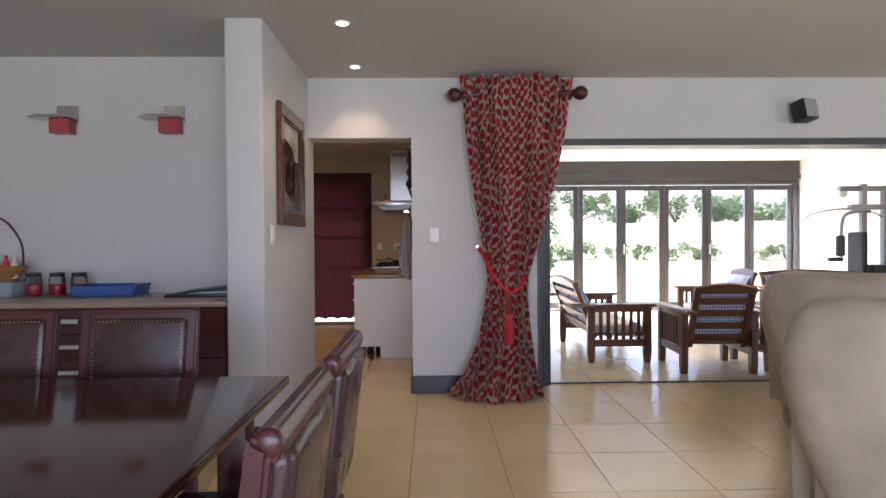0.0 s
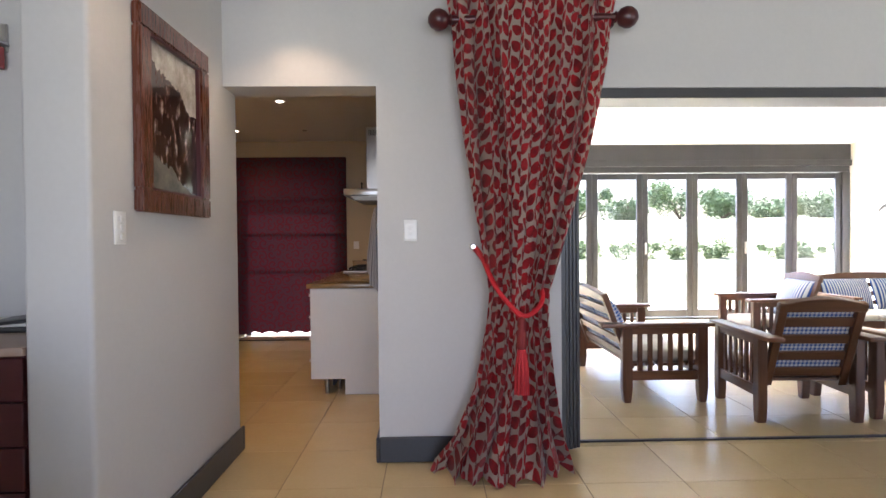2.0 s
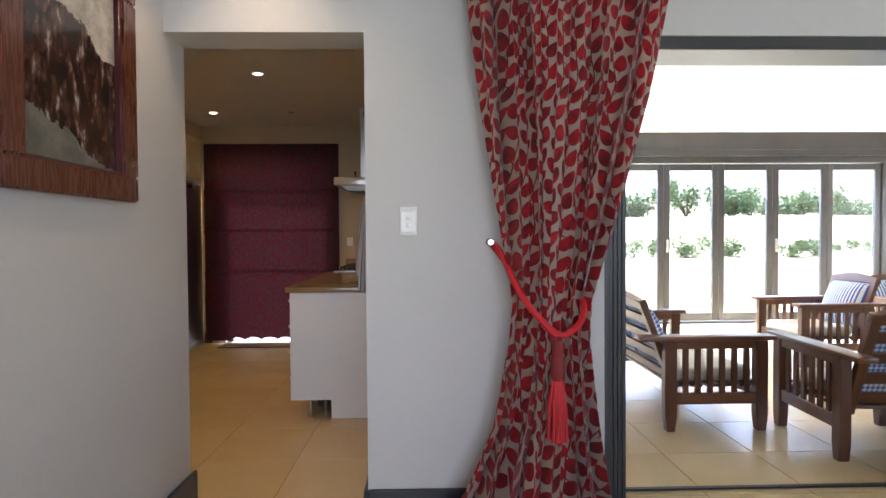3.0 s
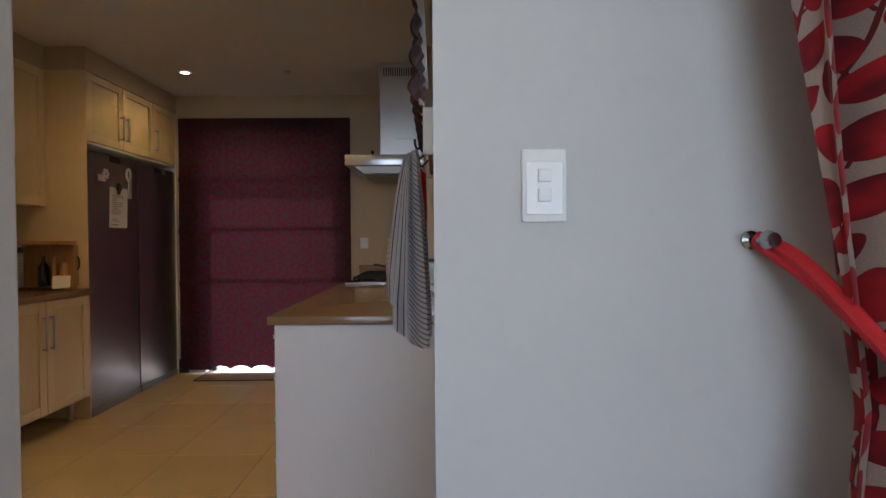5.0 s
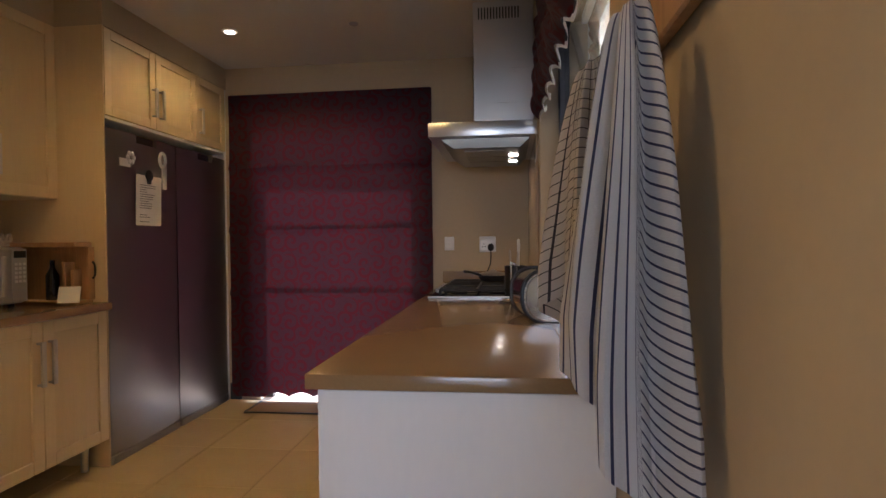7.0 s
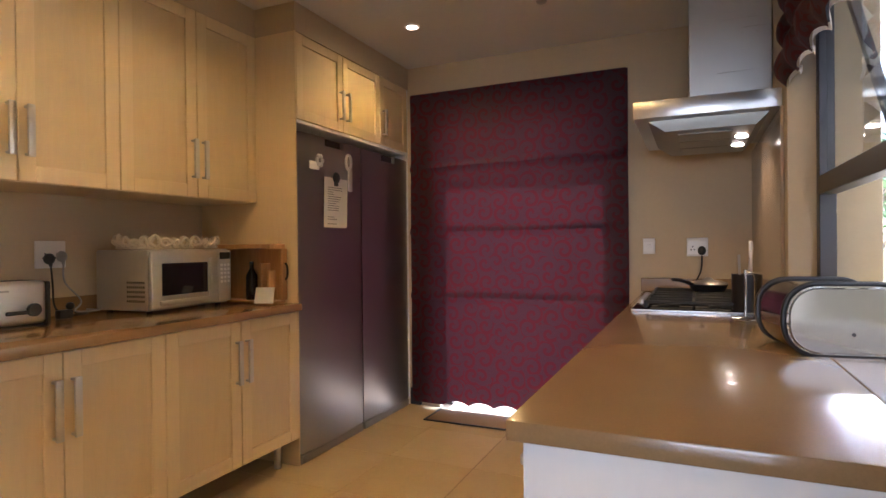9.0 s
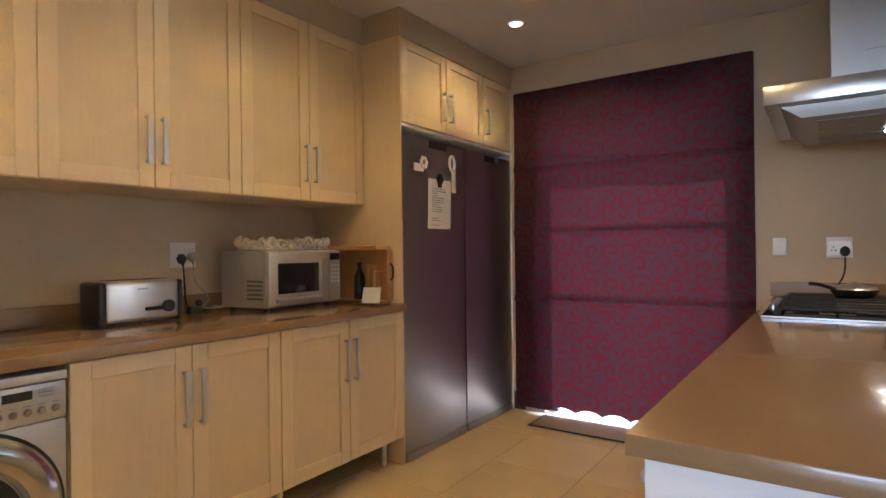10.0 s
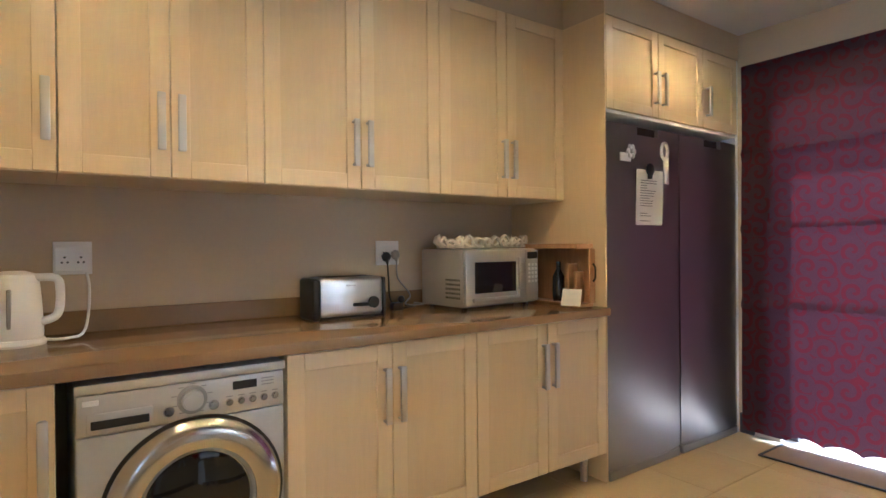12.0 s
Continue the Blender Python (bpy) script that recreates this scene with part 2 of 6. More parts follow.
def grass():
    m = Mat("mown_lawn")
    v = m.coords("Object")
    a, b = m.noise(v, 0.25, 4).outputs[0], m.noise(v, 30.0, 4).outputs[0]
    f = m.math("ADD", m.math("MULTIPLY", a, 0.5), m.math("MULTIPLY", b, 0.5))
    m.set(Base_Color=m.ramp(f, [(0.3, (0.24, 0.25, 0.13)), (0.7, (0.36, 0.36, 0.22))]), Roughness=0.9)
    m.bump(b, 0.6, 0.03)
    return m.m


WALL = plain("painted_plaster", (0.57, 0.56, 0.555), 0.75, var=0.035, grain=45, bump=0.09, big=1.2)
KWALL = plain("beige_kitchen_plaster", (0.51, 0.42, 0.285), 0.7, var=0.04, grain=45, bump=0.08, big=1.2)
CEIL = plain("ceiling_paint", (0.54, 0.525, 0.51), 0.85, var=0.03, grain=30, bump=0.05)
KCEIL = plain("kitchen_ceiling_paint", (0.62, 0.60, 0.57), 0.85, var=0.03, grain=30, bump=0.05)
WHITECEIL = plain("white_ceiling_board", (0.82, 0.82, 0.8), 0.8, var=0.02, grain=30, bump=0.03)
CREAMWALL = plain("cream_sunroom_plaster", (0.72, 0.69, 0.6), 0.8, var=0.03, grain=45, bump=0.08)
TILE = floor_tile()
GROUT = plain("sandy_grout", (0.22, 0.17, 0.12), 0.9, grain=80, bump=0.2)
SKIRT = plain("dark_grey_skirting_paint", (0.035, 0.04, 0.05), 0.35, var=0.15, bump=0.03)
MAPLE = wood("pale_maple_veneer", (0.70, 0.555, 0.32), (0.74, 0.595, 0.355), 0.38, 2, 1.3, 0.15)
MAPLEPANEL = wood("pale_maple_panel", (0.645, 0.50, 0.275), (0.685, 0.54, 0.31), 0.42, 2, 1.3, 0.1)
CARCASS = plain("cream_melamine", (0.66, 0.57, 0.42), 0.5, var=0.05)
COUNTER = plain("brown_engineered_stone", (0.26, 0.172, 0.085), 0.21, var=0.10, grain=220, bump=0.01, coat=0.3)
WHITEPANEL = plain("white_melamine", (0.78, 0.79, 0.8), 0.4, var=0.025, stretch=(1, 1, 0.3))
STEEL = brushed("brushed_steel", (0.62, 0.62, 0.62), 0.3, (2, 2, 180))
# darker copy of STEEL: the shade under the cooker hood is in its colour
SHADEDSTEEL = brushed("shaded_filter_steel", (0.30, 0.285, 0.26), 0.42, (3, 160, 3))
DOORSTEEL = plain("polished_door_steel", (0.56, 0.55, 0.53), 0.2, 1.0, var=0.03, bump=0)
SATIN = brushed("satin_handle_steel", (0.66, 0.64, 0.62), 0.34, (90, 90, 3))
FRIDGE = plain("dark_steel_fridge", (0.36, 0.36, 0.355), 0.36, 1.0, var=0.05, grain=300, bump=0.01, big=1.5)
SILVER = plain("silver_appliance_paint", (0.52, 0.52, 0.52), 0.34, 0.55, var=0.05, bump=0.01)
CHROME = plain("polished_chrome", (0.42, 0.42, 0.41), 0.12, 1.0, var=0.03, bump=0)
BLACK = plain("black_plastic", (0.014, 0.014, 0.015), 0.35, var=0.2)
IRON = plain("cast_iron", (0.02, 0.02, 0.02), 0.55, 0.3, var=0.3, bump=0.2)
DARKGLASS = plain("dark_appliance_glass", (0.012, 0.013, 0.015), 0.05, var=0.1, bump=0)
ALU = plain("charcoal_aluminium", (0.075, 0.075, 0.078), 0.4, 0.5, var=0.1, grain=150, bump=0.03)
MAHOG = wood("dark_mahogany", (0.058, 0.008, 0.010), (0.070, 0.010, 0.012), 0.30, 0, 1.0, 0.2, 0.012)
TABLEWOOD = wood("polished_mahogany_top", (0.030, 0.007, 0.006), (0.062, 0.014, 0.010), 0.09, 1, 0.8, 0.15, 0.01)
HIDE = leather("dark_brown_leather", (0.055, 0.022, 0.022), 0.27)
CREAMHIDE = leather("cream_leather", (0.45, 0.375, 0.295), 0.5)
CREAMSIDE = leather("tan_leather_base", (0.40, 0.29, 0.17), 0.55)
TEAK = wood("oiled_hardwood", (0.09, 0.031, 0.013), (0.145, 0.058, 0.025), 0.34, 2, 1.0, 0.25)
TEAKY = wood("oiled_hardwood_rail", (0.12, 0.043, 0.017), (0.20, 0.085, 0.037), 0.34, 1, 1.0, 0.25)
TEAKX = wood("oiled_hardwood_slat", (0.085, 0.03, 0.013), (0.14, 0.056, 0.025), 0.34, 0, 1.0, 0.25)
FRAMEWOOD = wood("red_brown_frame_wood", (0.09, 0.024, 0.012), (0.115, 0.032, 0.015), 0.25, 2, 1.0, 0.4, 0.015)
STONETOP = plain("beige_stone_top", (0.34, 0.24, 0.185), 0.3, var=0.12, grain=140)
CURTAIN = curtain_fabric()
BLIND = blind_fabric("scroll_damask_fabric")
VALANCE = blind_fabric("red_print_valance_fabric", 9.0)
LINING = plain("white_lining_cloth", (0.75, 0.72, 0.68), 0.9)
REDROPE = plain("red_rayon_cord", (0.55, 0.012, 0.018), 0.6, var=0.25, grain=300, bump=0.4)
TEATOWEL = striped("striped_tea_towel", (0.80, 0.80, 0.83), (0.06, 0.065, 0.14), 0.0125, 0.2)
CHECKTOWEL = striped("checked_tea_towel", (0.72, 0.68, 0.65), (0.05, 0.045, 0.06), 0.022, 0.1, True)
REDCLOTH = plain("red_quilted_cloth", (0.52, 0.016, 0.014), 0.8, var=0.15, bump=0.3)
GINGHAM = striped("blue_gingham_cloth", (0.72, 0.76, 0.82), (0.03, 0.10, 0.38), 0.028, 0.5, True, True)
BLUESTRIPE = striped("blue_striped_cloth", (0.74, 0.77, 0.82), (0.03, 0.09, 0.33), 0.03, 0.45)
WHITEPLASTIC = plain("white_plastic", (0.80, 0.80, 0.79), 0.3, var=0.02, bump=0)
GREYPLASTIC = plain("grey_plastic", (0.3, 0.3, 0.3), 0.4)
PAPER = plain("white_paper", (0.74, 0.72, 0.68), 0.85, var=0.04)
INK = plain("grey_print", (0.22, 0.21, 0.2), 0.8)
CERAMIC = plain("cream_glazed_ceramic", (0.68, 0.62, 0.5), 0.2, var=0.06, bump=0.02)
PINE = wood("pine_crate_wood", (0.36, 0.19, 0.075), (0.52, 0.31, 0.14), 0.5, 2, 1.0, 0.0)
GLASS = glass("clear_glass")
WINGLASS = glass("window_glass")
GLOW = emitter("halogen_glow", (1.0, 0.86, 0.62), 5.0)
LAMPRED = plain("red_glass", (0.40, 0.07, 0.075), 0.2, var=0.1)
PICTURE = art()
MATTBLUE = plain("blue_enamel", (0.03, 0.09, 0.34), 0.35)
REDLABEL = plain("red_spice", (0.5, 0.02, 0.03), 0.6)
WICKER = plain("woven_cane", (0.33, 0.17, 0.06), 0.6, var=0.35, grain=90, bump=0.6)
YELLOW = plain("yellow_plastic", (0.78, 0.6, 0.02), 0.35)
LAWN = grass()
LEAF = foliage("hedge_leaves", (0.07, 0.12, 0.05), (0.17, 0.26, 0.11))
SHRUB = foliage("shrub_leaves", (0.05, 0.10, 0.02), (0.16, 0.22, 0.08))
BARK = plain("grey_bark", (0.12, 0.09, 0.06), 0.9, var=0.3, bump=0.5)
PAVING = plain("pale_concrete", (0.5, 0.48, 0.44), 0.9, var=0.1, bump=0.2)
MATCLOTH = plain("brown_doormat_pile", (0.30, 0.20, 0.11), 0.95, var=0.2, grain=300, bump=0.5)

# ---- mesh helpers ----


class Mesh:
    """Gathers shaped solids into one bmesh."""

    def __init__(self):
        self.bm = bmesh.new()
        self.uv = None

    def absorb(self, other, m=None):
        if m is not None:
            bmesh.ops.transform(other, matrix=m, verts=other.verts)
        me = bpy.data.meshes.new("tmp")
        other.to_mesh(me)
        other.free()
        self.bm.from_mesh(me)
        bpy.data.meshes.remove(me)
        return self

    def box(self, x0, y0, z0, x1, y1, z1, bevel=0.003, seg=1, m=None):
        b = bmesh.new()
        bmesh.ops.create_cube(b, size=1)
        bmesh.ops.transform(b, matrix=Matrix.Translation(((x0 + x1) / 2, (y0 + y1) / 2, (z0 + z1) / 2)) @ Matrix.Diagonal((abs(x1 - x0), abs(y1 - y0), abs(z1 - z0), 1)), verts=b.verts)
        w = min(bevel, 0.45 * min(abs(x1 - x0), abs(y1 - y0), abs(z1 - z0)))
        if w > 0:
            bmesh.ops.bevel(b, geom=list(b.edges), offset=w, segments=seg, affect="EDGES", profile=0.5)
        return self.absorb(b, m)

    def cyl(self, p0, p1, r0, r1=None, seg=16, bevel=0.0):
        r1 = r0 if r1 is None else r1
        b = bmesh.new()
        d = Vector(p1) - Vector(p0)
        bmesh.ops.create_cone(b, cap_ends=True, segments=seg, radius1=r0, radius2=r1, depth=d.length)
        if bevel:
            bmesh.ops.bevel(b, geom=[e for e in b.edges if abs(e.verts[0].co.z - e.verts[1].co.z) < 1e-6], offset=bevel, segments=2, affect="EDGES")
        m = Matrix.Translation((Vector(p0) + Vector(p1)) / 2) @ d.to_track_quat("Z", "Y").to_matrix().to_4x4()
        return self.absorb(b, m)

    def ball(self, c, rx, ry=None, rz=None, seg=16, m=None):
        b = bmesh.new()
        bmesh.ops.create_uvsphere(b, u_segments=seg, v_segments=max(6, seg // 2), radius=1)
        bmesh.ops.transform(b, matrix=Matrix.Translation(c) @ Matrix.Diagonal((rx, ry or rx, rz or rx, 1)), verts=b.verts)
        return self.absorb(b, m)

    def lathe(self, profile, c=(0, 0, 0), seg=24, m=None):
        b = bmesh.new()
        rings = []
        for r, z in profile:
            rings.append([b.verts.new((c[0] + r * math.cos(2 * math.pi * i / seg), c[1] + r * math.sin(2 * math.pi * i / seg), c[2] + z)) for i in range(seg)])
        for a, q in zip(rings, rings[1:]):
            for i in range(seg):
                b.faces.new((a[i], a[(i + 1) % seg], q[(i + 1) % seg], q[i]))
        b.faces.new(list(reversed(rings[0])))
        b.faces.new(rings[-1])
        return self.absorb(b, m)

    def tube(self, pts, r, seg=8, smooth=6):
        """A round bar through points, on a smooth line."""
        p = [Vector(q) for q in pts]
        line = []
        for i in range(len(p) - 1):
            a, b_, c, d = p[max(i - 1, 0)], p[i], p[i + 1], p[min(i + 2, len(p) - 1)]
            for k in range(smooth):
                t = k / smooth
                line.append(0.5 * ((2 * b_) + (c - a) * t + (2 * a - 5 * b_ + 4 * c - d) * t * t + (3 * b_ - a - 3 * c + d) * t ** 3))
        line.append(p[-1])
        b = bmesh.new()
        rings, ref = [], None
        for i, q in enumerate(line):
            d = (line[min(i + 1, len(line) - 1)] - line[max(i - 1, 0)]).normalized()
            if ref is None:
                ref = d.orthogonal().normalized()
            ref = (ref - d * ref.dot(d)).normalized()
            w = d.cross(ref)
            rings.append([b.verts.new(q + r * (math.cos(2 * math.pi * k / seg) * ref + math.sin(2 * math.pi * k / seg) * w)) for k in range(seg)])
        for a, q in zip(rings, rings[1:]):
            for k in range(seg):
                b.faces.new((a[k], a[(k + 1) % seg], q[(k + 1) % seg], q[k]))
        b.faces.new(list(reversed(rings[0])))
        b.faces.new(rings[-1])
        return self.absorb(b)

    def prism(self, outline, axis, lo, hi, bevel=0.0, seg=2):
        """An outline in a plane, drawn out along an axis."""
        b = bmesh.new()

        def at(u, v, w):
            return {"x": (w, u, v), "y": (u, w, v), "z": (u, v, w)}[axis]

        f = b.faces.new([b.verts.new(at(u, v, lo)) for u, v in outline])
        r = bmesh.ops.extrude_face_region(b, geom=[f])
        bmesh.ops.translate(b, vec=at(0, 0, hi - lo), verts=[e for e in r["geom"] if isinstance(e, bmesh.types.BMVert)])
        bmesh.ops.recalc_face_normals(b, faces=b.faces)
        if bevel:
            bmesh.ops.bevel(b, geom=list(b.edges), offset=bevel, segments=seg, affect="EDGES")
        return self.absorb(b)

    def sheet(self, fn, nu, nv, thick=0.0):
        """A cloth: fn(u, v) gives a place and its uv, for u and v from 0 to 1."""
        b = bmesh.new()
        lay = b.loops.layers.uv.new("UVMap")
        grid, uvs = [], {}
        for j in range(nv + 1):
            row = []
            for i in range(nu + 1):
                co, t = fn(i / nu, j / nv)
                vt = b.verts.new(co)
                uvs[vt] = t
                row.append(vt)
            grid.append(row)
        for j in range(nv):
            for i in range(nu):
                b.faces.new((grid[j][i], grid[j][i + 1], grid[j + 1][i + 1], grid[j + 1][i]))
        for f in b.faces:
            for lp in f.loops:
                lp[lay].uv = uvs[lp.vert]
        if thick:
            bmesh.ops.solidify(b, geom=list(b.faces), thickness=thick)
        return self.absorb(b)


def finish(name, mesh, material, smooth=False):
    bm = mesh.bm
    me = bpy.data.meshes.new(name)
    if smooth:
        for f in bm.faces:
            f.smooth = True
        for e in bm.edges:
            if len(e.link_faces) == 2 and e.calc_face_angle(0) > 0.7:
                e.smooth = False
    bm.to_mesh(me)
    bm.free()
    me.materials.append(material)
    return me


def part(name, mesh, material, parent, label="", smooth=True):
    ob = new(name, finish(name, mesh, material, smooth))
    ob.parent = parent
    return tagged(ob, label)


def thing(name, m, label, category, group=""):
    ob = new(name)
    ob.empty_display_size = 0.1
    ob.matrix_basis = m
    return tagged(ob, label, category, group)


def structure(name, mesh, material, label, category="", smooth=False):
    return tagged(new(name, finish(name, mesh, material, smooth)), label, category or name.split("_")[0], "", "structure")


M = Mesh

# ---- structure ----
NORTH, JAMB, SPUR = 4.586, -0.103, -0.95
R = 0.012
structure("wall_dining_north", M().box(SPUR, NORTH, 2.11, JAMB, 4.80, 2.62, 0).box(JAMB, NORTH, 0, 0.93, 4.80, 2.62, 0).box(0.93, NORTH + 0.001, 2.10, 5.6, 4.80, 2.62, 0).box(5.6, NORTH, 0, 6.4, 4.80, 2.62, 0), WALL, "pale grey plastered wall with two openings", "wall", True)
structure("wall_spur", M().box(-1.18, 3.35, 0, SPUR, 4.805, 2.62, 0.018, 3), WALL, "pale grey plastered wall end with rounded corners", "wall", True)
structure("wall_alcove", M().box(-4.8, 4.05, 0, -1.18, 4.25, 2.62, 0), WALL, "pale grey plastered wall behind the sideboard", "wall")
structure("wall_dining_west", M().box(-4.8, -4.2, 0, -4.6, 4.05, 2.62, 0), WALL, "pale grey plastered wall", "wall")
# unseen south and east walls; window openings assumed, to go with the area lamps
structure("wall_dining_south", M().box(-4.6, -4.2, 0, -4.0, -4.0, 2.62, 0).box(-4.0, -4.2, 0, 3.6, -4.0, 0.3, 0).box(-4.0, -4.2, 2.4, 3.6, -4.0, 2.62, 0).box(3.6, -4.2, 0, 6.4, -4.0, 2.62, 0), WALL, "pale grey plastered wall with a wide window opening", "wall")
structure("wall_dining_east", M().box(6.2, -4.0, 0, 6.4, -1.0, 2.62, 0).box(6.2, -1.0, 0, 6.4, 2.2, 0.3, 0).box(6.2, -1.0, 2.4, 6.4, 2.2, 2.62, 0).box(6.2, 2.2, 0, 6.4, NORTH, 2.62, 0), WALL, "pale grey plastered wall with a window opening", "wall")
structure("ceiling_dining", M().box(-4.8, -4.2, 2.6, 6.4, NORTH + 0.005, 2.72, 0), CEIL, "smooth off-white dining room ceiling", "ceiling")
structure("wall_kitchen_south", M().box(-3.4, 4.60, 0, -1.18, 4.80, 2.62, 0), KWALL, "beige plastered kitchen wall", "wall")
structure("wall_kitchen_west", M().box(-3.4, 4.80, 0, -3.2, 9.06, 2.62, 0), KWALL, "beige plastered kitchen wall behind the worktop", "wall")
structure("wall_kitchen_north", M().box(-3.2, 8.86, 0, -2.25, 9.06, 2.62, 0).box(-2.25, 8.86, 2.2, -1.0, 9.06, 2.62, 0).box(-1.0, 8.86, 0, 0.12, 9.06, 2.62, 0), KWALL, "beige plastered kitchen wall with a door opening", "wall")
structure("wall_kitchen_east", M().box(JAMB + 0.001, 4.80, 0, 0.12, 6.05, 2.62, 0.01, 2).box(-0.10, 6.05, 0, 0.12, 7.55, 0.86, 0).box(-0.12, 6.05, 2.27, 0.12, 7.55, 2.62, 0).box(-0.18, 7.55, 0, 0.12, 8.86, 2.62, 0.008, 2), KWALL, "beige plastered kitchen wall with a window opening", "wall", True)
structure("ceiling_kitchen", M().box(-3.2, 4.80, 2.555, -0.02, 8.86, 2.70, 0), KCEIL, "smooth off-white kitchen ceiling", "ceiling")
structure("bulkhead", M().box(-3.2, 4.80, 2.395, -2.775, 7.53, 2.556, 0).box(-3.2, 7.53, 2.395, -2.495, 8.86, 2.556, 0), KWALL, "beige plastered bulkhead above the wall cabinets", "wall")

# sunroom
structure("wall_sunroom_east", M().box(6.65, 4.80, -0.1, 6.85, 10.05, 3.8, 0), CREAMWALL, "cream plastered sunroom wall", "wall")
structure("wall_sunroom_west", M().box(0.77, 4.86, 0, 0.93, 7.3, 3.8, 0), CREAMWALL, "cream plastered sunroom wall", "wall")
structure("wall_sunroom_south", M().box(0.93, 4.805, 2.12, 6.65, 4.86, 3.8, 0), CREAMWALL, "cream plastered wall above the wide opening", "wall")
structure("ceiling_sunroom", M().prism([(4.7, 3.70), (10.2, 2.60), (10.2, 2.72), (4.7, 3.82)], "x", 0.77, 6.85), WHITECEIL, "white boarded sloping sunroom ceiling", "ceiling")
structure("trim_opening_head", M().box(0.93, 4.60, 2.045, 5.6, 4.84, 2.105, 0.004), ALU, "charcoal aluminium head track of the wide opening", "trim")
structure("trim_opening_sill", M().box(1.06, 4.825, 0.002, 5.6, 4.855, 0.012, 0.003), ALU, "charcoal aluminium floor track", "trim")
structure("trim_opening_jamb", M().box(0.931, 4.62, 0, 0.965, 4.83, 2.045, 0.004), ALU, "charcoal aluminium jamb of the wide opening", "trim")

# unseen overhang, added only to keep sun off the sill and courtyard
structure("ceiling_eaves", M().box(0.12, 4.86, 2.63, 0.62, 9.7, 2.72, 0), WHITECEIL, "unseen white eaves added to shade the kitchen window", "eaves")

# skirtings
sk = M()
for b in ((SPUR, 3.37, SPUR + 0.018, 4.80), (SPUR, 4.787, SPUR + 0.019, 4.823), (JAMB - 0.0, NORTH - 0.018, 0.60, NORTH), (JAMB - 0.018, NORTH - 0.018, JAMB, 5.9), (-1.165, 3.332, SPUR + 0.0, 3.35)):
    sk.box(b[0], b[1], 0.003, b[2], b[3], 0.145, 0.005)
structure("baseboard", sk, SKIRT, "dark grey painted skirting board", "skirting")
structure("baseboard_kitchen", M().box(-2.49, 8.842, 0.003, -2.40, 8.86, 0.13, 0.004), SKIRT, "dark grey painted skirting board", "skirting")

# screeds under the tiles
fl_d = structure("floor_dining", M().box(-4.8, -4.2, -0.1, 6.4, 4.80, -0.003, 0), GROUT, "sand-coloured glazed floor tiles with thin joints", "floor")
fl_k = structure("floor_kitchen", M().box(-3.4, 4.801, -0.1, 0.1, 9.06, -0.003, 0), GROUT, "sand-coloured glazed kitchen floor tiles", "floor")
fl_s = structure("floor_sunroom", M().box(0.77, 4.801, -0.1, 6.85, 10.1, -0.003, 0), GROUT, "sand-coloured glazed sunroom floor tiles", "floor")


# ---- outdoors ----
def rise(x, y):
    """The height of the garden: flat by the house, a bank, a terrace, a second bank."""
    def step(a, b):
        t = min(1, max(0, (y - a) / (b - a)))
        return t * t * (3 - 2 * t)
    if y < 6:
        return -0.12
    return -0.12 + 0.55 * step(12, 22) + 1.0 * step(22.6, 27) + 0.9 * step(27, 34) + 1.5 * step(36, 70) + 0.05 * math.sin(x * 0.4)


g = M()
xs = [-400, -120, -60] + [-40 + 4 * i for i in range(21)] + [60, 120, 400]
ys = [-400, -60, 0, 6, 9, 10.2] + [11 + 1.25 * i for i in range(24)] + [42, 46, 52, 60, 70, 120, 400]
bmv = [[g.bm.verts.new((x, y, rise(x, y))) for x in xs] for y in ys]
for j in range(len(ys) - 1):
    for i in range(len(xs) - 1):
        g.bm.faces.new((bmv[j][i], bmv[j][i + 1], bmv[j + 1][i + 1], bmv[j + 1][i]))
structure("ground", g, LAWN, "sunlit mown lawn rising in two terraces", "ground", True)
structure("pavement", M().box(1.0, 10.1, -0.2, 7.4, 11.6, -0.03, 0.01).box(-3.3, 9.06, -0.2, 0.95, 11.0, -0.02, 0.01), PAVING, "pale concrete paving outside the doors", "pavement")


def leaf_mass(name, spots, count, size, material, label, category, rng, trunk=False):
    """A plant of many small tilted leaves round a few uneven clumps."""
    cx, cy, base = spots[0][0], spots[0][1], rise(spots[0][0], spots[0][1])
    root = thing(name, pose(cx, cy, base), label, category)
    verts, faces = [], []
    for _ in range(count):
        sx, sy, sz, r = rng.choice(spots)
        d = Vector((rng.gauss(0, 1), rng.gauss(0, 1), rng.gauss(0, 0.8))).normalized() * r * rng.uniform(0.45, 1.05)
        c = Vector((sx - cx, sy - cy, sz)) + d
        a = Vector((rng.uniform(-1, 1), rng.uniform(-1, 1), rng.uniform(-0.6, 0.8))).normalized()
        b = a.cross(Vector((rng.uniform(-1, 1), rng.uniform(-1, 1), rng.uniform(-1, 1)))).normalized()
        s = size * rng.uniform(0.6, 1.4)
        k = len(verts)
        verts += [c - a * s, c + b * s * 0.4, c + a * s, c - b * s * 0.4]
        faces.append((k, k + 1, k + 2, k + 3))
    me = bpy.data.meshes.new("leaves")
    me.from_pydata(verts, [], faces)
    me.materials.append(material)
    crown = new("crown", me)
    crown.parent = root
    if trunk:
        t = M()
        for sx, sy, sz, r in spots[:5]:
            t.tube([(0, 0, -0.1), ((sx - cx) * 0.4, (sy - cy) * 0.4, sz * 0.5), (sx - cx, sy - cy, sz)], 0.05, 6, 4)
        part("trunk", t, BARK, root)


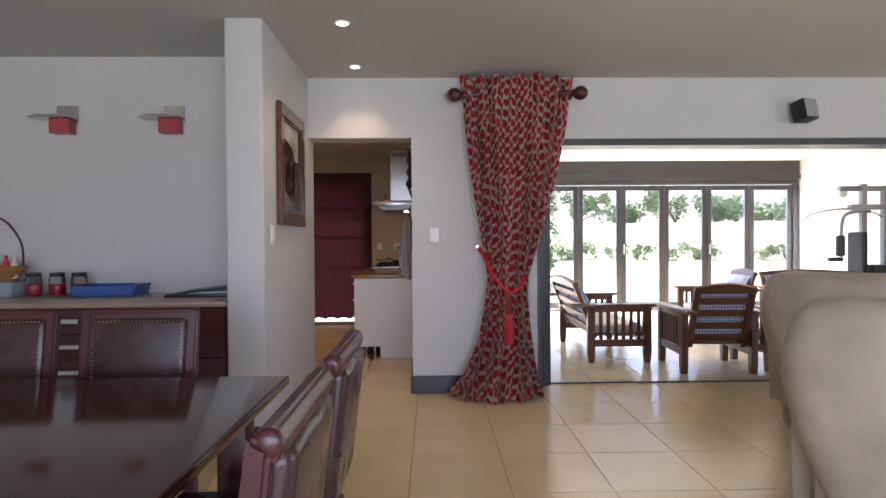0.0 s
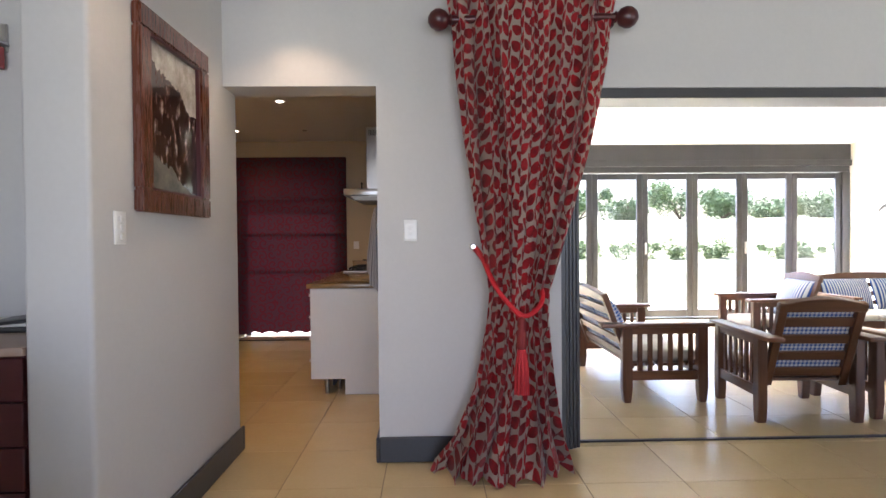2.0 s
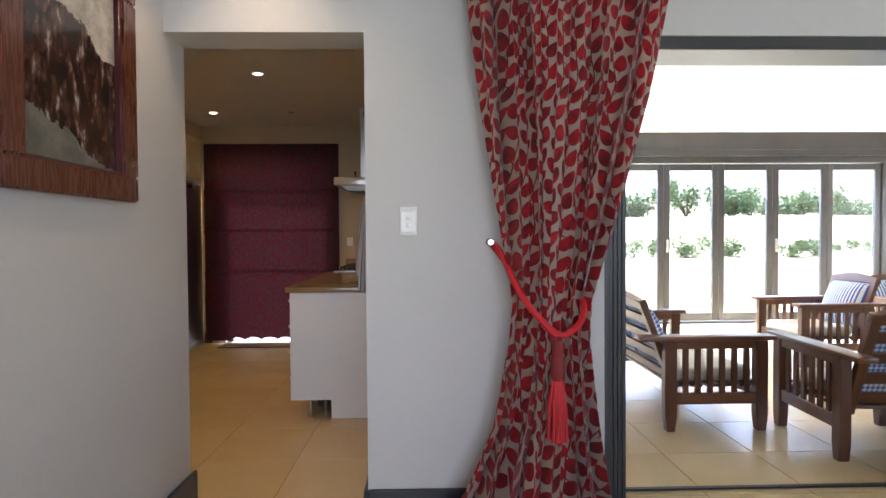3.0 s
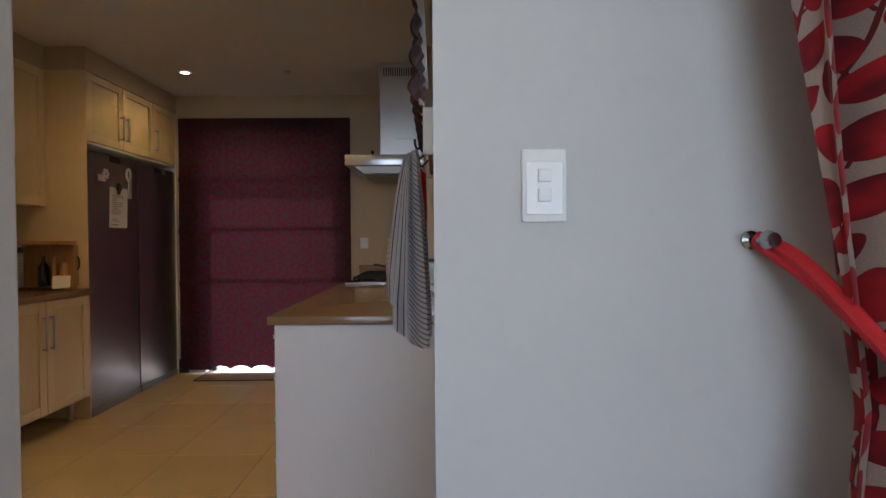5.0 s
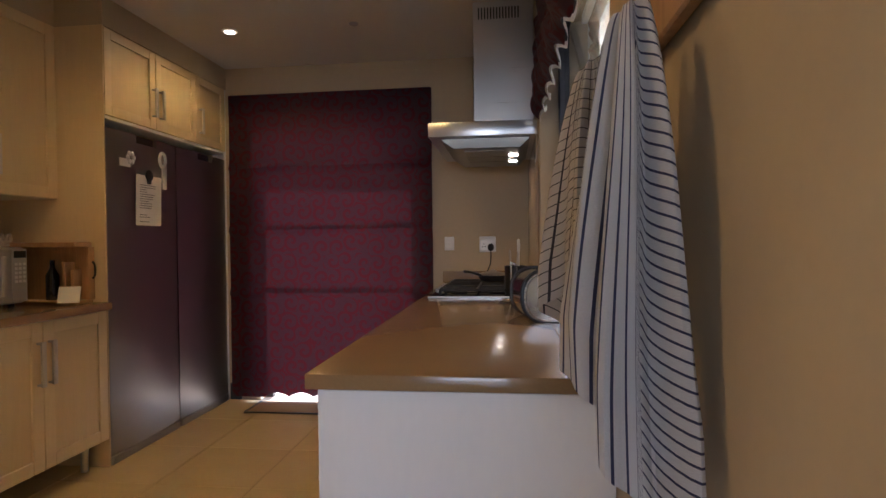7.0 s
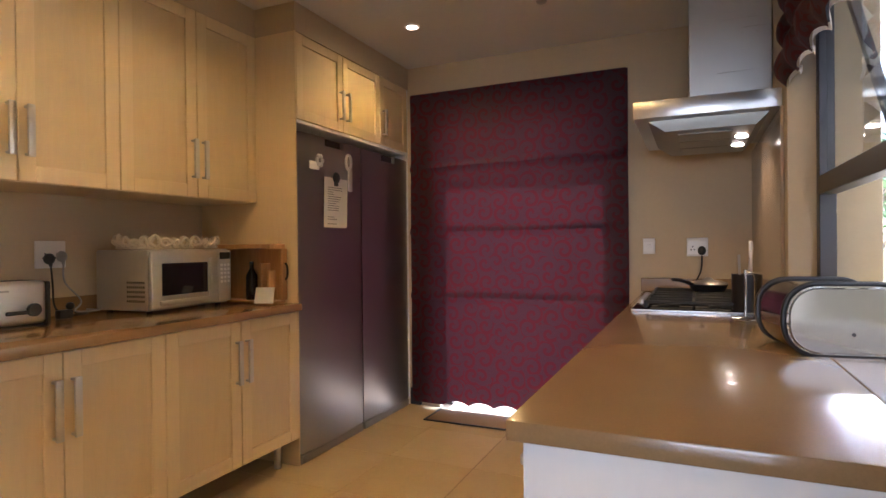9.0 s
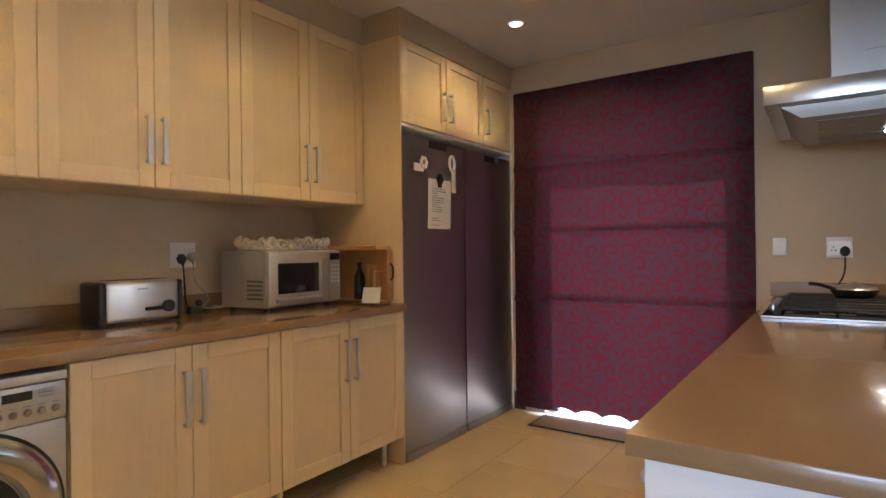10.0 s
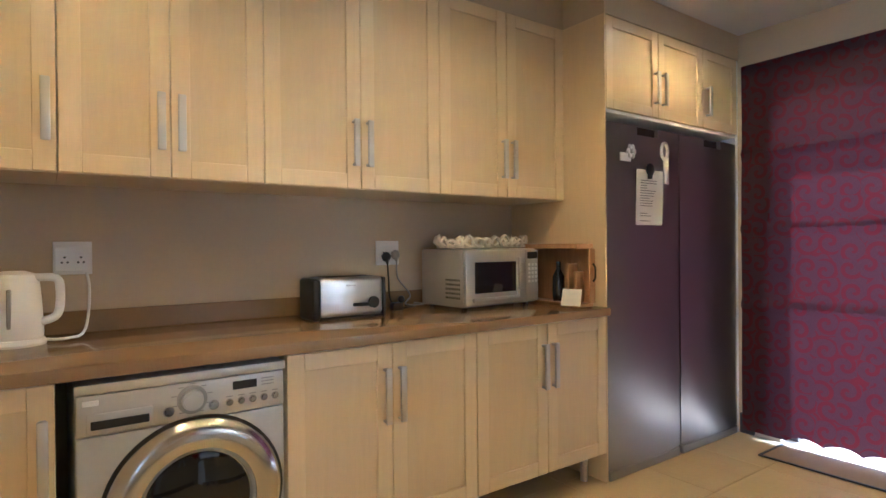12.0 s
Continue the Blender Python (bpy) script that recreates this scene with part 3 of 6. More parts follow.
rng = random.Random(4)
for i in range(16):
    x = -7 + 2.4 * i + rng.uniform(-0.5, 0.5)
    y = rng.uniform(34, 37)
    h = rng.choice((1.5, 1.9, 2.5, 1.2)) * (1.45 if x < 9 else 0.75)
    spots = [(x + rng.uniform(-1.2, 1.2), y + rng.uniform(-0.8, 0.8), rng.uniform(0.35, 0.9) * h, rng.uniform(0.4, 0.8)) for _ in range(9)]
    leaf_mass("tree", spots, 3000, 0.11, LEAF, "leafy green garden tree on the upper terrace", "tree", rng, True)
for i in range(14):
    x = -4 + 1.7 * i + rng.uniform(-0.4, 0.4)
    y = rng.uniform(22.2, 23.0)
    spots = [(x + rng.uniform(-0.8, 0.8), y + rng.uniform(-0.3, 0.3), rng.uniform(0.1, 0.55), rng.uniform(0.15, 0.36)) for _ in range(8)]
    leaf_mass("shrub", spots, 1300, 0.06, SHRUB, "low green shrub along the garden bank", "shrub", rng)
spots = [(1.6 + rng.uniform(-1.5, 1.5), 15 + rng.uniform(-0.6, 0.6), rng.uniform(0.6, 3.2), rng.uniform(0.4, 0.8)) for _ in range(14)]
leaf_mass("tree", spots, 4000, 0.1, LEAF, "leafy green tree near the kitchen window", "tree", rng, True)


# ---- folding doors ----
DY = 9.95
fd = tagged(new("window_1"), "charcoal aluminium folding glass doors to the garden", "folding door", "", "structure")
part("head_beam", M().box(1.2, DY - 0.06, 2.40, 6.65, DY + 0.08, 2.70, 0.005).box(1.2, DY - 0.09, 2.33, 6.65, DY - 0.06, 2.42, 0.004).box(1.2, DY - 0.04, 2.24, 6.65, DY + 0.06, 2.40, 0.005), ALU, fd, "charcoal head beam")
part("sill_track", M().box(1.2, DY - 0.04, 0.0, 6.65, DY + 0.06, 0.03, 0.005), ALU, fd)
part("side_post", M().box(6.53, DY - 0.05, 0.03, 6.65, DY + 0.06, 2.24, 0.005), ALU, fd)
for k in range(7):
    x1 = 6.53 - 0.772 * k
    x0 = x1 - 0.768
    leafd = part("door_leaf", M().box(x0, DY - 0.02, 0.04, x0 + 0.085, DY + 0.03, 2.23, 0.006).box(x1 - 0.085, DY - 0.02, 0.04, x1, DY + 0.03, 2.23, 0.006).box(x0 + 0.085, DY - 0.018, 0.04, x1 - 0.085, DY + 0.028, 0.15, 0.006).box(x0 + 0.085, DY - 0.018, 2.14, x1 - 0.085, DY + 0.028, 2.23, 0.006), ALU, fd)
    pane = part("pane", M().box(x0 + 0.085, DY, 0.15, x1 - 0.085, DY + 0.006, 2.14, 0), WINGLASS, leafd, "clear glass pane", False)
    pane.visible_shadow = False
    if k in (1, 3):
        part("handle", M().box(x0 + 0.03, DY - 0.05, 1.0, x0 + 0.055, DY - 0.02, 1.18, 0.005), SATIN, leafd, "satin steel door handle")
# leaves of the inner doors, folded away in a stack
for k in range(4):
    x0 = 0.972 + 0.024 * k
    w2 = tagged(new("door_%d" % (k + 1)), "charcoal aluminium glass door leaf folded open against the wall", "folding door", "folded door stack", "structure")
    part("door_frame", M().box(x0, 4.66 + 0.012 * k, 0.02, x0 + 0.02, 4.74 + 0.012 * k, 2.04, 0.004).box(x0, 5.30, 0.02, x0 + 0.02, 5.38, 2.04, 0.004).box(x0, 4.74 + 0.012 * k, 0.02, x0 + 0.02, 5.30, 0.12, 0.003).box(x0, 4.74 + 0.012 * k, 1.95, x0 + 0.02, 5.30, 2.04, 0.003), ALU, w2)
    p = part("pane", M().box(x0 + 0.007, 4.75 + 0.012 * k, 0.12, x0 + 0.013, 5.30, 1.95, 0), WINGLASS, w2, "", False)
    p.visible_shadow = False

# ---- dining room things ----


def curtain():
    root = thing("curtain", pose(0.7, 4.45, 0.0), "heavy beige curtain printed with red leaves, tied back", "curtain")
    keys = [(0.0, -0.52, 0.26), (0.06, -0.50, 0.25), (0.18, -0.40, 0.205), (0.45, -0.285, 0.165), (0.80, -0.215, 0.125), (0.95, -0.20, 0.13), (1.3, -0.255, 0.235), (1.8, -0.32, 0.37), (2.2, -0.365, 0.455), (2.38, -0.375, 0.475), (2.5, -0.40, 0.50), (2.565, -0.405, 0.505)]
    zs, ls, rs = zip(*keys)

    def fn(u, v):
        z = v * 2.555
        lo, hi = np.interp(z, zs, ls), np.interp(z, zs, rs)
        wd = hi - lo
        wob = 0.5 * math.sin(z * 1.3) + 0.25 * math.sin(3.1 * z + 1)
        uu = u + 0.018 * math.sin(2 * math.pi * (u * 3 + 0.35 * z)) * min(1, 2.5 * u * (1 - u) * 4)
        ph = 2 * math.pi * (7.5 * u + 0.12 * math.sin(2.2 * z + 5 * u))
        amp = 0.027 + 0.014 * math.sin(9 * u + wob) + 0.03 * max(0, 1 - z / 0.5)
        if 2.3 < z < 2.48:
            amp *= 0.55
        y = -amp * math.sin(ph) - 0.3 * amp * math.sin(1.7 * ph + 1 + z)
        y -= 0.16 * max(0, 1 - z / 0.35) ** 1.5 * math.sin(math.pi * u)
        waist = math.exp(-((z - 0.86) / 0.16) ** 2)
        y = y * (1 - 0.25 * waist) - 0.055 * math.sin(math.pi * u)
        x = lo + uu * wd + 0.008 * math.sin(2 * ph)
        zz = z + (0.018 * math.sin(ph * 0.8 + 1) * max(0, (z - 2.45) / 0.1)) + 0.012 + 0.01 * math.sin(ph * 0.5) * (z < 0.05)
        return (x, y, zz), ((u - 0.5) * (2.1 * wd + 0.5), z)

    part("drape", M().sheet(fn, 260, 120, 0.004), CURTAIN, root, "beige fabric with red leaf print")
    rp = M().tube([(-0.27, 0.115, 1.215), (-0.235, 0.04, 1.17), (-0.17, -0.12, 1.00), (-0.05, -0.165, 0.865), (0.03, -0.14, 0.88), (0.075, -0.095, 0.93), (0.085, -0.03, 0.975), (0.06, 0.03, 1.0)], 0.013, 8, 8)
    rp.tube([(-0.27, 0.115, 1.208), (-0.22, 0.02, 1.13), (-0.15, -0.135, 0.97), (-0.05, -0.175, 0.85)], 0.011, 8, 8)
    tb = part("tieback", rp, REDROPE, root, "twisted red rope tieback")
    ts = M().lathe([(0.008, 0.01), (0.02, 0), (0.024, -0.03), (0.018, -0.05), (0.026, -0.07), (0.027, -0.14), (0.02, -0.155)], (-0.05, -0.19, 0.845), 14)
    part("tassel_head", ts, plain("dark_red_braid", (0.22, 0.02, 0.02), 0.7, var=0.4, grain=250, bump=0.6), tb, "dark red braided tassel head")
    sk2 = M()
    for k in range(26):
        a = 2 * math.pi * k / 26
        r = 0.022 + 0.006 * (k % 3)
        sk2.tube([(-0.05 + 0.016 * math.cos(a), -0.19 + 0.016 * math.sin(a), 0.695), (-0.05 + r * math.cos(a), -0.19 + r * math.sin(a), 0.59), (-0.05 + r * 1.1 * math.cos(a), -0.19 + r * 1.1 * math.sin(a), 0.465)], 0.0055, 5, 2)
    part("tassel_skirt", sk2, REDROPE, tb, "bright red tassel fringe")
    part("hook", M().lathe([(0.016, 0), (0.016, 0.006), (0.007, 0.01), (0.007, 0.05), (0.016, 0.055), (0.012, 0.07)], (0, 0, 0), 12, pose(-0.272, 0.135, 1.212, 90, 0, 0)), CHROME, root, "small chrome wall hook")


curtain()
rod = thing("curtain_rod", pose(0.74, 4.45, 2.425), "turned dark wooden curtain rod with ball finials", "curtain rod")
part("pole", M().cyl((-0.44, 0, 0), (0.47, 0, 0.015), 0.022, seg=16), MAHOG, rod)
for s, x in ((-1, -0.47), (1, 0.5)):
    f = M().lathe([(0.02, -0.03), (0.032, -0.022), (0.024, -0.012), (0.045, 0.005), (0.058, 0.035), (0.056, 0.06), (0.04, 0.085), (0.015, 0.1)], (0, 0, 0), 20, pose(x - s * 0.02, 0, 0.0 if s < 0 else 0.015, 0, 90 * s, 0))
    part("finial", f, MAHOG, rod, "dark turned ball finial")
    part("bracket", M().box(x - s * 0.06 - 0.012, 0.0, -0.03, x - s * 0.06 + 0.012, 0.134, 0.0, 0.004), MAHOG, rod)


def wall_switch(m, gangs, label, sockets=0, w=0.075, h=0.122):
    """A switch or socket plate, its face towards its own -y."""
    root = thing("wall_socket" if sockets else "light_switch", m, label, "socket" if sockets else "switch")
    part("plate", M().box(-w / 2, -0.009, -h / 2, w / 2, 0, h / 2, 0.004, 2).box(-w / 2 + 0.006, -0.0115, -h / 2 + 0.012, w / 2 - 0.006, -0.008, h / 2 - 0.02, 0.002), WHITEPLASTIC, root)
    for k in range(gangs):
        z = (k - (gangs - 1) / 2) * 0.032
        part("rocker", M().box(-0.011, -0.0155, z - 0.011, 0.011, -0.011, z + 0.011, 0.003, 2), WHITEPLASTIC, root)
    for k in range(sockets):
        x = (k - (sockets - 1) / 2) * 0.052
        q = M()
        for a, b in ((0, 0.013), (-0.009, -0.006), (0.009, -0.006)):
            q.cyl((x + a, -0.0115, b - 0.01), (x + a, -0.0125, b - 0.01), 0.0042, seg=10)
        part("socket_holes", q, BLACK, root)
    return root


wall_switch(pose(0.081, NORTH, 1.305), 2, "white two-gang light switch on the grey wall")
wall_switch(pose(SPUR, 3.517, 1.305, 0, 0, 90), 3, "white three-gang light switch on the wall end")

pic = thing("picture", pose(SPUR, 3.955, 1.775), "framed dark street print in a red-brown wooden frame", "picture")
part("frame", M().prism([(-0.335, -0.405), (0.335, -0.405), (0.335, -0.315), (-0.335, -0.315)], "x", 0.002, 0.04, 0.006).prism([(-0.335, 0.315), (0.335, 0.315), (0.335, 0.405), (-0.335, 0.405)], "x", 0.002, 0.04, 0.006).prism([(-0.335, -0.315), (-0.245, -0.315), (-0.245, 0.315), (-0.335, 0.315)], "x", 0.002, 0.04, 0.006).prism([(0.245, -0.315), (0.335, -0.315), (0.335, 0.315), (0.245, 0.315)], "x", 0.002, 0.04, 0.006), FRAMEWOOD, pic, "red-brown moulded wooden frame")
part("inner_slip", M().box(0.004, -0.255, -0.325, 0.03, -0.235, 0.325, 0.002).box(0.004, 0.235, -0.325, 0.03, 0.255, 0.325, 0.002).box(0.004, -0.235, -0.325, 0.03, 0.235, -0.305, 0.002).box(0.004, -0.235, 0.305, 0.03, 0.235, 0.325, 0.002), MAHOG, pic)
part("print", M().box(0.004, -0.236, -0.306, 0.012, 0.236, 0.306, 0), PICTURE, pic, "dark glazed street scene", False)

for x in (-1.79, -2.55):
    s = thing("wall_lamp", pose(x, 4.05, 2.14), "square steel wall lamp with a red glass shade", "wall lamp", "alcove wall lamps")
    part("back_plate", M().box(-0.075, -0.018, -0.02, 0.075, 0, 0.105, 0.004), SATIN, s)
    part("wing", M().box(-0.20, -0.14, 0.0, 0.09, -0.016, 0.012, 0.003).box(-0.16, -0.13, 0.014, 0.05, -0.016, 0.024, 0.003), SATIN, s, "flat steel wing plate")
    part("shade", M().box(-0.07, -0.11, -0.105, 0.07, -0.018, -0.002, 0.006), LAMPRED, s, "red and white glass shade")

sp = thing("loudspeaker", pose(3.11, 4.49, 2.30, -12, 0, 18), "small black wall loudspeaker on a bracket", "loudspeaker")
part("cabinet", M().box(-0.075, -0.06, -0.085, 0.075, 0.06, 0.085, 0.01, 2), BLACK, sp)
part("grille", M().box(-0.065, -0.066, -0.075, 0.065, -0.06, 0.075, 0.003), GREYPLASTIC, sp)
part("bracket", M().cyl((0, 0.05, 0), (0, 0.095, 0.02), 0.012), BLACK, sp)


def downlight(x, y, z):
    d = thing("downlight", pose(x, y, z), "small round white recessed downlight, lit", "downlight", "ceiling downlights")
    part("bezel", M().lathe([(0.030, -0.002), (0.034, -0.008), (0.046, -0.006), (0.048, 0.0), (0.030, 0.0)], seg=28), WHITEPLASTIC, d)
    part("bulb", M().lathe([(0.0295, -0.003), (0.028, -0.006), (0.012, -0.007)], seg=20), GLOW, d, "glowing halogen bulb")


for x, y in [(-0.48, 3.42), (-0.52, 4.28)]:
    downlight(x, y, 2.6)
for x, y in DOWNLIGHTS:
    downlight(x, y, 2.555)
sm = thing("ceiling_sensor", pose(-1.27, 8.12, 2.555), "tiny dark ceiling fitting", "sensor")
part("body", M().lathe([(0.02, -0.012), (0.028, -0.006), (0.03, 0)], seg=16), GREYPLASTIC, sm)

# sideboard
sb = thing("sideboard", pose(-2.4, 3.36, 0), "long dark mahogany sideboard with drawers and steel handles", "sideboard")
part("body", M().box(-1.6, 0.02, 0.07, 1.21, 0.66, 0.87, 0.004), MAHOG, sb)
part("plinth", M().box(-1.58, 0.06, 0.0, 1.19, 0.64, 0.07, 0.002), BLACK, sb)
part("top", M().box(-1.62, -0.012, 0.87, 1.215, 0.685, 0.90, 0.005, 2), STONETOP, sb, "polished beige stone top")
for c in range(4):
    x1 = 1.205 - 0.70 * c
    for k in range(5):
        z1 = 0.862 - 0.154 * k
        dr = part("drawer", M().box(x1 - 0.69, 0.0, z1 - 0.148, x1, 0.022, z1, 0.003), MAHOG, sb)
        part("handle", M().box(x1 - 0.35, -0.026, z1 - 0.085, x1 - 0.16, -0.014, z1 - 0.058, 0.003).box(x1 - 0.34, -0.016, z1 - 0.08, x1 - 0.33, 0.002, z1 - 0.064, 0.001).box(x1 - 0.18, -0.016, z1 - 0.08, x1 - 0.17, 0.002, z1 - 0.064, 0.001), SATIN, dr, "flat satin steel bar handle")

tr = thing("tray", pose(-2.17, 3.90, 0.9, 0, 0, 6), "shallow blue tray on the sideboard", "tray")
part("tray_body", M().prism([(-0.19, 0.0), (0.19, 0.0), (0.21, 0.075), (0.195, 0.075), (0.18, 0.012), (-0.18, 0.012), (-0.195, 0.075), (-0.21, 0.075)], "y", -0.13, 0.13).box(-0.195, -0.14, 0, 0.195, -0.128, 0.072, 0.004).box(-0.195, 0.128, 0, 0.195, 0.14, 0.072, 0.004), MATTBLUE, tr)
fo = thing("folder", pose(-1.50, 3.80, 0.9, 0, 0, 8), "black padded document folder lying on the sideboard", "folder")
part("cover", M().box(-0.21, -0.14, 0.0, 0.26, 0.14, 0.022, 0.006, 2).box(-0.2, -0.13, 0.03, 0.24, 0.14, 0.045, 0.006, 2, pose(0, 0, 0, 0, -6, 0)), BLACK, fo)
part("pages", M().box(-0.18, -0.125, 0.022, 0.25, 0.125, 0.034, 0.003), PAPER, fo)
for k, x in enumerate((-2.68, -2.52, -2.37)):
    j = thing("spice_jar", pose(x, 3.86, 0.9), "glass jar half full of red spice with a dark lid", "jar", "jars on the sideboard")
    part("glass_body", M().lathe([(0.048, 0), (0.05, 0.01), (0.05, 0.12), (0.04, 0.135)], seg=20), GLASS, j)
    part("contents", M().lathe([(0.044, 0.008), (0.046, 0.015), (0.046, 0.075)], seg=20), REDLABEL, j, "red contents")
    part("lid", M().lathe([(0.044, 0.132), (0.046, 0.136), (0.046, 0.158), (0.02, 0.162)], seg=20), BLACK, j, "dark screw lid")
ba = thing("basket", pose(-2.95, 3.86, 0.9), "round cane basket with a tall hoop handle on a grey box", "basket")
part("stand_box", M().box(-0.26, -0.14, 0, 0.22, 0.14, 0.10, 0.01, 2), plain("patterned_blue_grey_card", (0.25, 0.28, 0.33), 0.6, var=0.4, grain=40), ba, "blue-grey patterned box")
bw = M()
for k in range(7):
    r = 0.13 + 0.012 * k
    bw.tube([(r * math.cos(a * 0.785), r * math.sin(a * 0.785) * 0.8, 0.11 + 0.015 * k) for a in range(9)], 0.009, 6, 3)
part("basket_body", bw, WICKER, ba, "woven cane basket")
part("basket_base", M().lathe([(0.13, 0.1), (0.14, 0.115)], seg=20), WICKER, ba)
part("handle", M().tube([(-0.2, 0, 0.2), (-0.19, 0, 0.36), (-0.1, 0, 0.5), (0, 0, 0.54), (0.1, 0, 0.5), (0.19, 0, 0.36), (0.2, 0, 0.2)], 0.008, 6, 5), MAHOG, ba, "thin dark hoop handle")
for k in range(5):
    part("bottle", M().lathe([(0.022, 0), (0.024, 0.02), (0.024, 0.1), (0.01, 0.13), (0.01, 0.16)], (0.14 - 0.07 * k, 0.02 * (k % 2), 0.12), 12), (CERAMIC, REDLABEL, PINE)[k % 3], ba)

# dining table and chairs
tb = thing("dining_table", pose(-1.40, 1.12, 0), "large square polished dark mahogany dining table", "table")
part("tabletop", M().box(-0.93, -0.92, 0.725, 0.93, 0.92, 0.76, 0.010, 3), TABLEWOOD, tb, "glossy dark tabletop")
part("apron", M().box(-0.82, -0.81, 0.63, 0.82, -0.785, 0.725, 0.003).box(-0.82, 0.785, 0.63, 0.82, 0.81, 0.725, 0.003).box(-0.82, -0.785, 0.63, -0.795, 0.785, 0.725, 0.003).box(0.795, -0.785, 0.63, 0.82, 0.785, 0.725, 0.003), MAHOG, tb)
for sx in (-1, 1):
    for sy in (-1, 1):
        part("leg", M().box(sx * 0.78 - 0.05, sy * 0.77 - 0.05, 0, sx * 0.78 + 0.05, sy * 0.77 + 0.05, 0.725, 0.008, 2), MAHOG, tb)


def dining_chair(m, w):
    """Faces its own -y; the back stands at y = 0."""
    c = thing("dining_chair", m, "dark mahogany dining chair with brown leather back and seat", "chair", "chairs round the dining table")
    for s in (-1, 1):
        part("leg", M().prism([(-0.022, 0), (0.022, 0), (0.03, 0.46), (-0.03, 0.46)], "x", s * w - 0.022, s * w + 0.022, 0.004), MAHOG, c)
        part("leg", M().box(s * (w - 0.01) - 0.022, -0.46, 0, s * (w - 0.01) + 0.022, -0.415, 0.42, 0.005), MAHOG, c)
        part("back_post", M().prism([(-0.03, 0.46), (0.02, 0.46), (0.075, 0.93), (0.04, 0.95)], "x", s * w - 0.022, s * w + 0.022, 0.008), MAHOG, c)
    part("seat_frame", M().box(-w - 0.02, -0.47, 0.39, w + 0.02, 0.02, 0.44, 0.006), MAHOG, c)
    part("seat", M().box(-w + 0.005, -0.465, 0.44, w - 0.005, -0.035, 0.49, 0.022, 4), HIDE, c, "dark brown leather seat pad")
    rail = M().prism([(0.040, 0.905), (0.085, 0.905), (0.094, 0.925), (0.092, 0.945), (0.080, 0.958), (0.060, 0.958), (0.045, 0.945)], "x", -w - 0.012, w + 0.012, 0.006)
    for s in (-1, 1):
        rail.ball((s * (w + 0.004), 0.068, 0.932), 0.013, 0.025, 0.026, 16)
    part("top_rail", rail, MAHOG, c, "slim mahogany top rail with rounded ends")
    part("lower_rail", M().box(-w, -0.01, 0.53, w, 0.03, 0.58, 0.005), MAHOG, c)
    tilt = pose(0, 0.004, 0.565, -7, 0, 0)
    part("back_pad", M().box(-w + 0.016, -0.018, 0.0, w - 0.016, 0.058, 0.362, 0.028, 4, tilt), HIDE, c, "padded brown leather back")
    studs = M()
    for k in range(20):
        z = 0.02 + 0.0155 * k
        for s in (-1, 1):
            studs.ball((s * (w - 0.036), -0.02, z), 0.0032, seg=6, m=tilt)
    for k in range(22):
        studs.ball((-w + 0.04 + (2 * w - 0.08) * k / 21, -0.02, 0.345), 0.0032, seg=6, m=tilt)
    part("studs", studs, plain("brass_studs", (0.4, 0.3, 0.16), 0.35, 0.9), c, "row of small brass studs")
    return c


TALL = Matrix.Diagonal((1, 1, 1.03, 1))
ch = dining_chair(pose(-1.145, 2.24, 0) @ TALL, 0.215)
copy_thing(ch, pose(-1.72, 2.24, 0))
ch = dining_chair(pose(-0.245, 0.955, 0, 0, 0, -90) @ TALL, 0.19)
copy_thing(ch, pose(-0.245, 1.475, 0, 0, 0, -90))


def loft(rows, n=40):
    """A soft upholstered body: rounded-rectangle rings of (z, centre x, half depth, half width)."""
    ms = M()
    rings = []
    for z, cx, hx, hy in rows:
        ring = []
        for k in range(n):
            a = 2 * math.pi * k / n
            c, s = math.cos(a), math.sin(a)
            ring.append(ms.bm.verts.new((cx + hx * math.copysign(abs(c) ** 0.6, c), hy * math.copysign(abs(s) ** 0.5, s), z)))
        rings.append(ring)
    for a, q in zip(rings, rings[1:]):
        for k in range(n):
            ms.bm.faces.new((a[k], a[(k + 1) % n], q[(k + 1) % n], q[k]))
    ms.bm.faces.new(list(reversed(rings[0])))
    ms.bm.faces.new(rings[-1])
    return ms


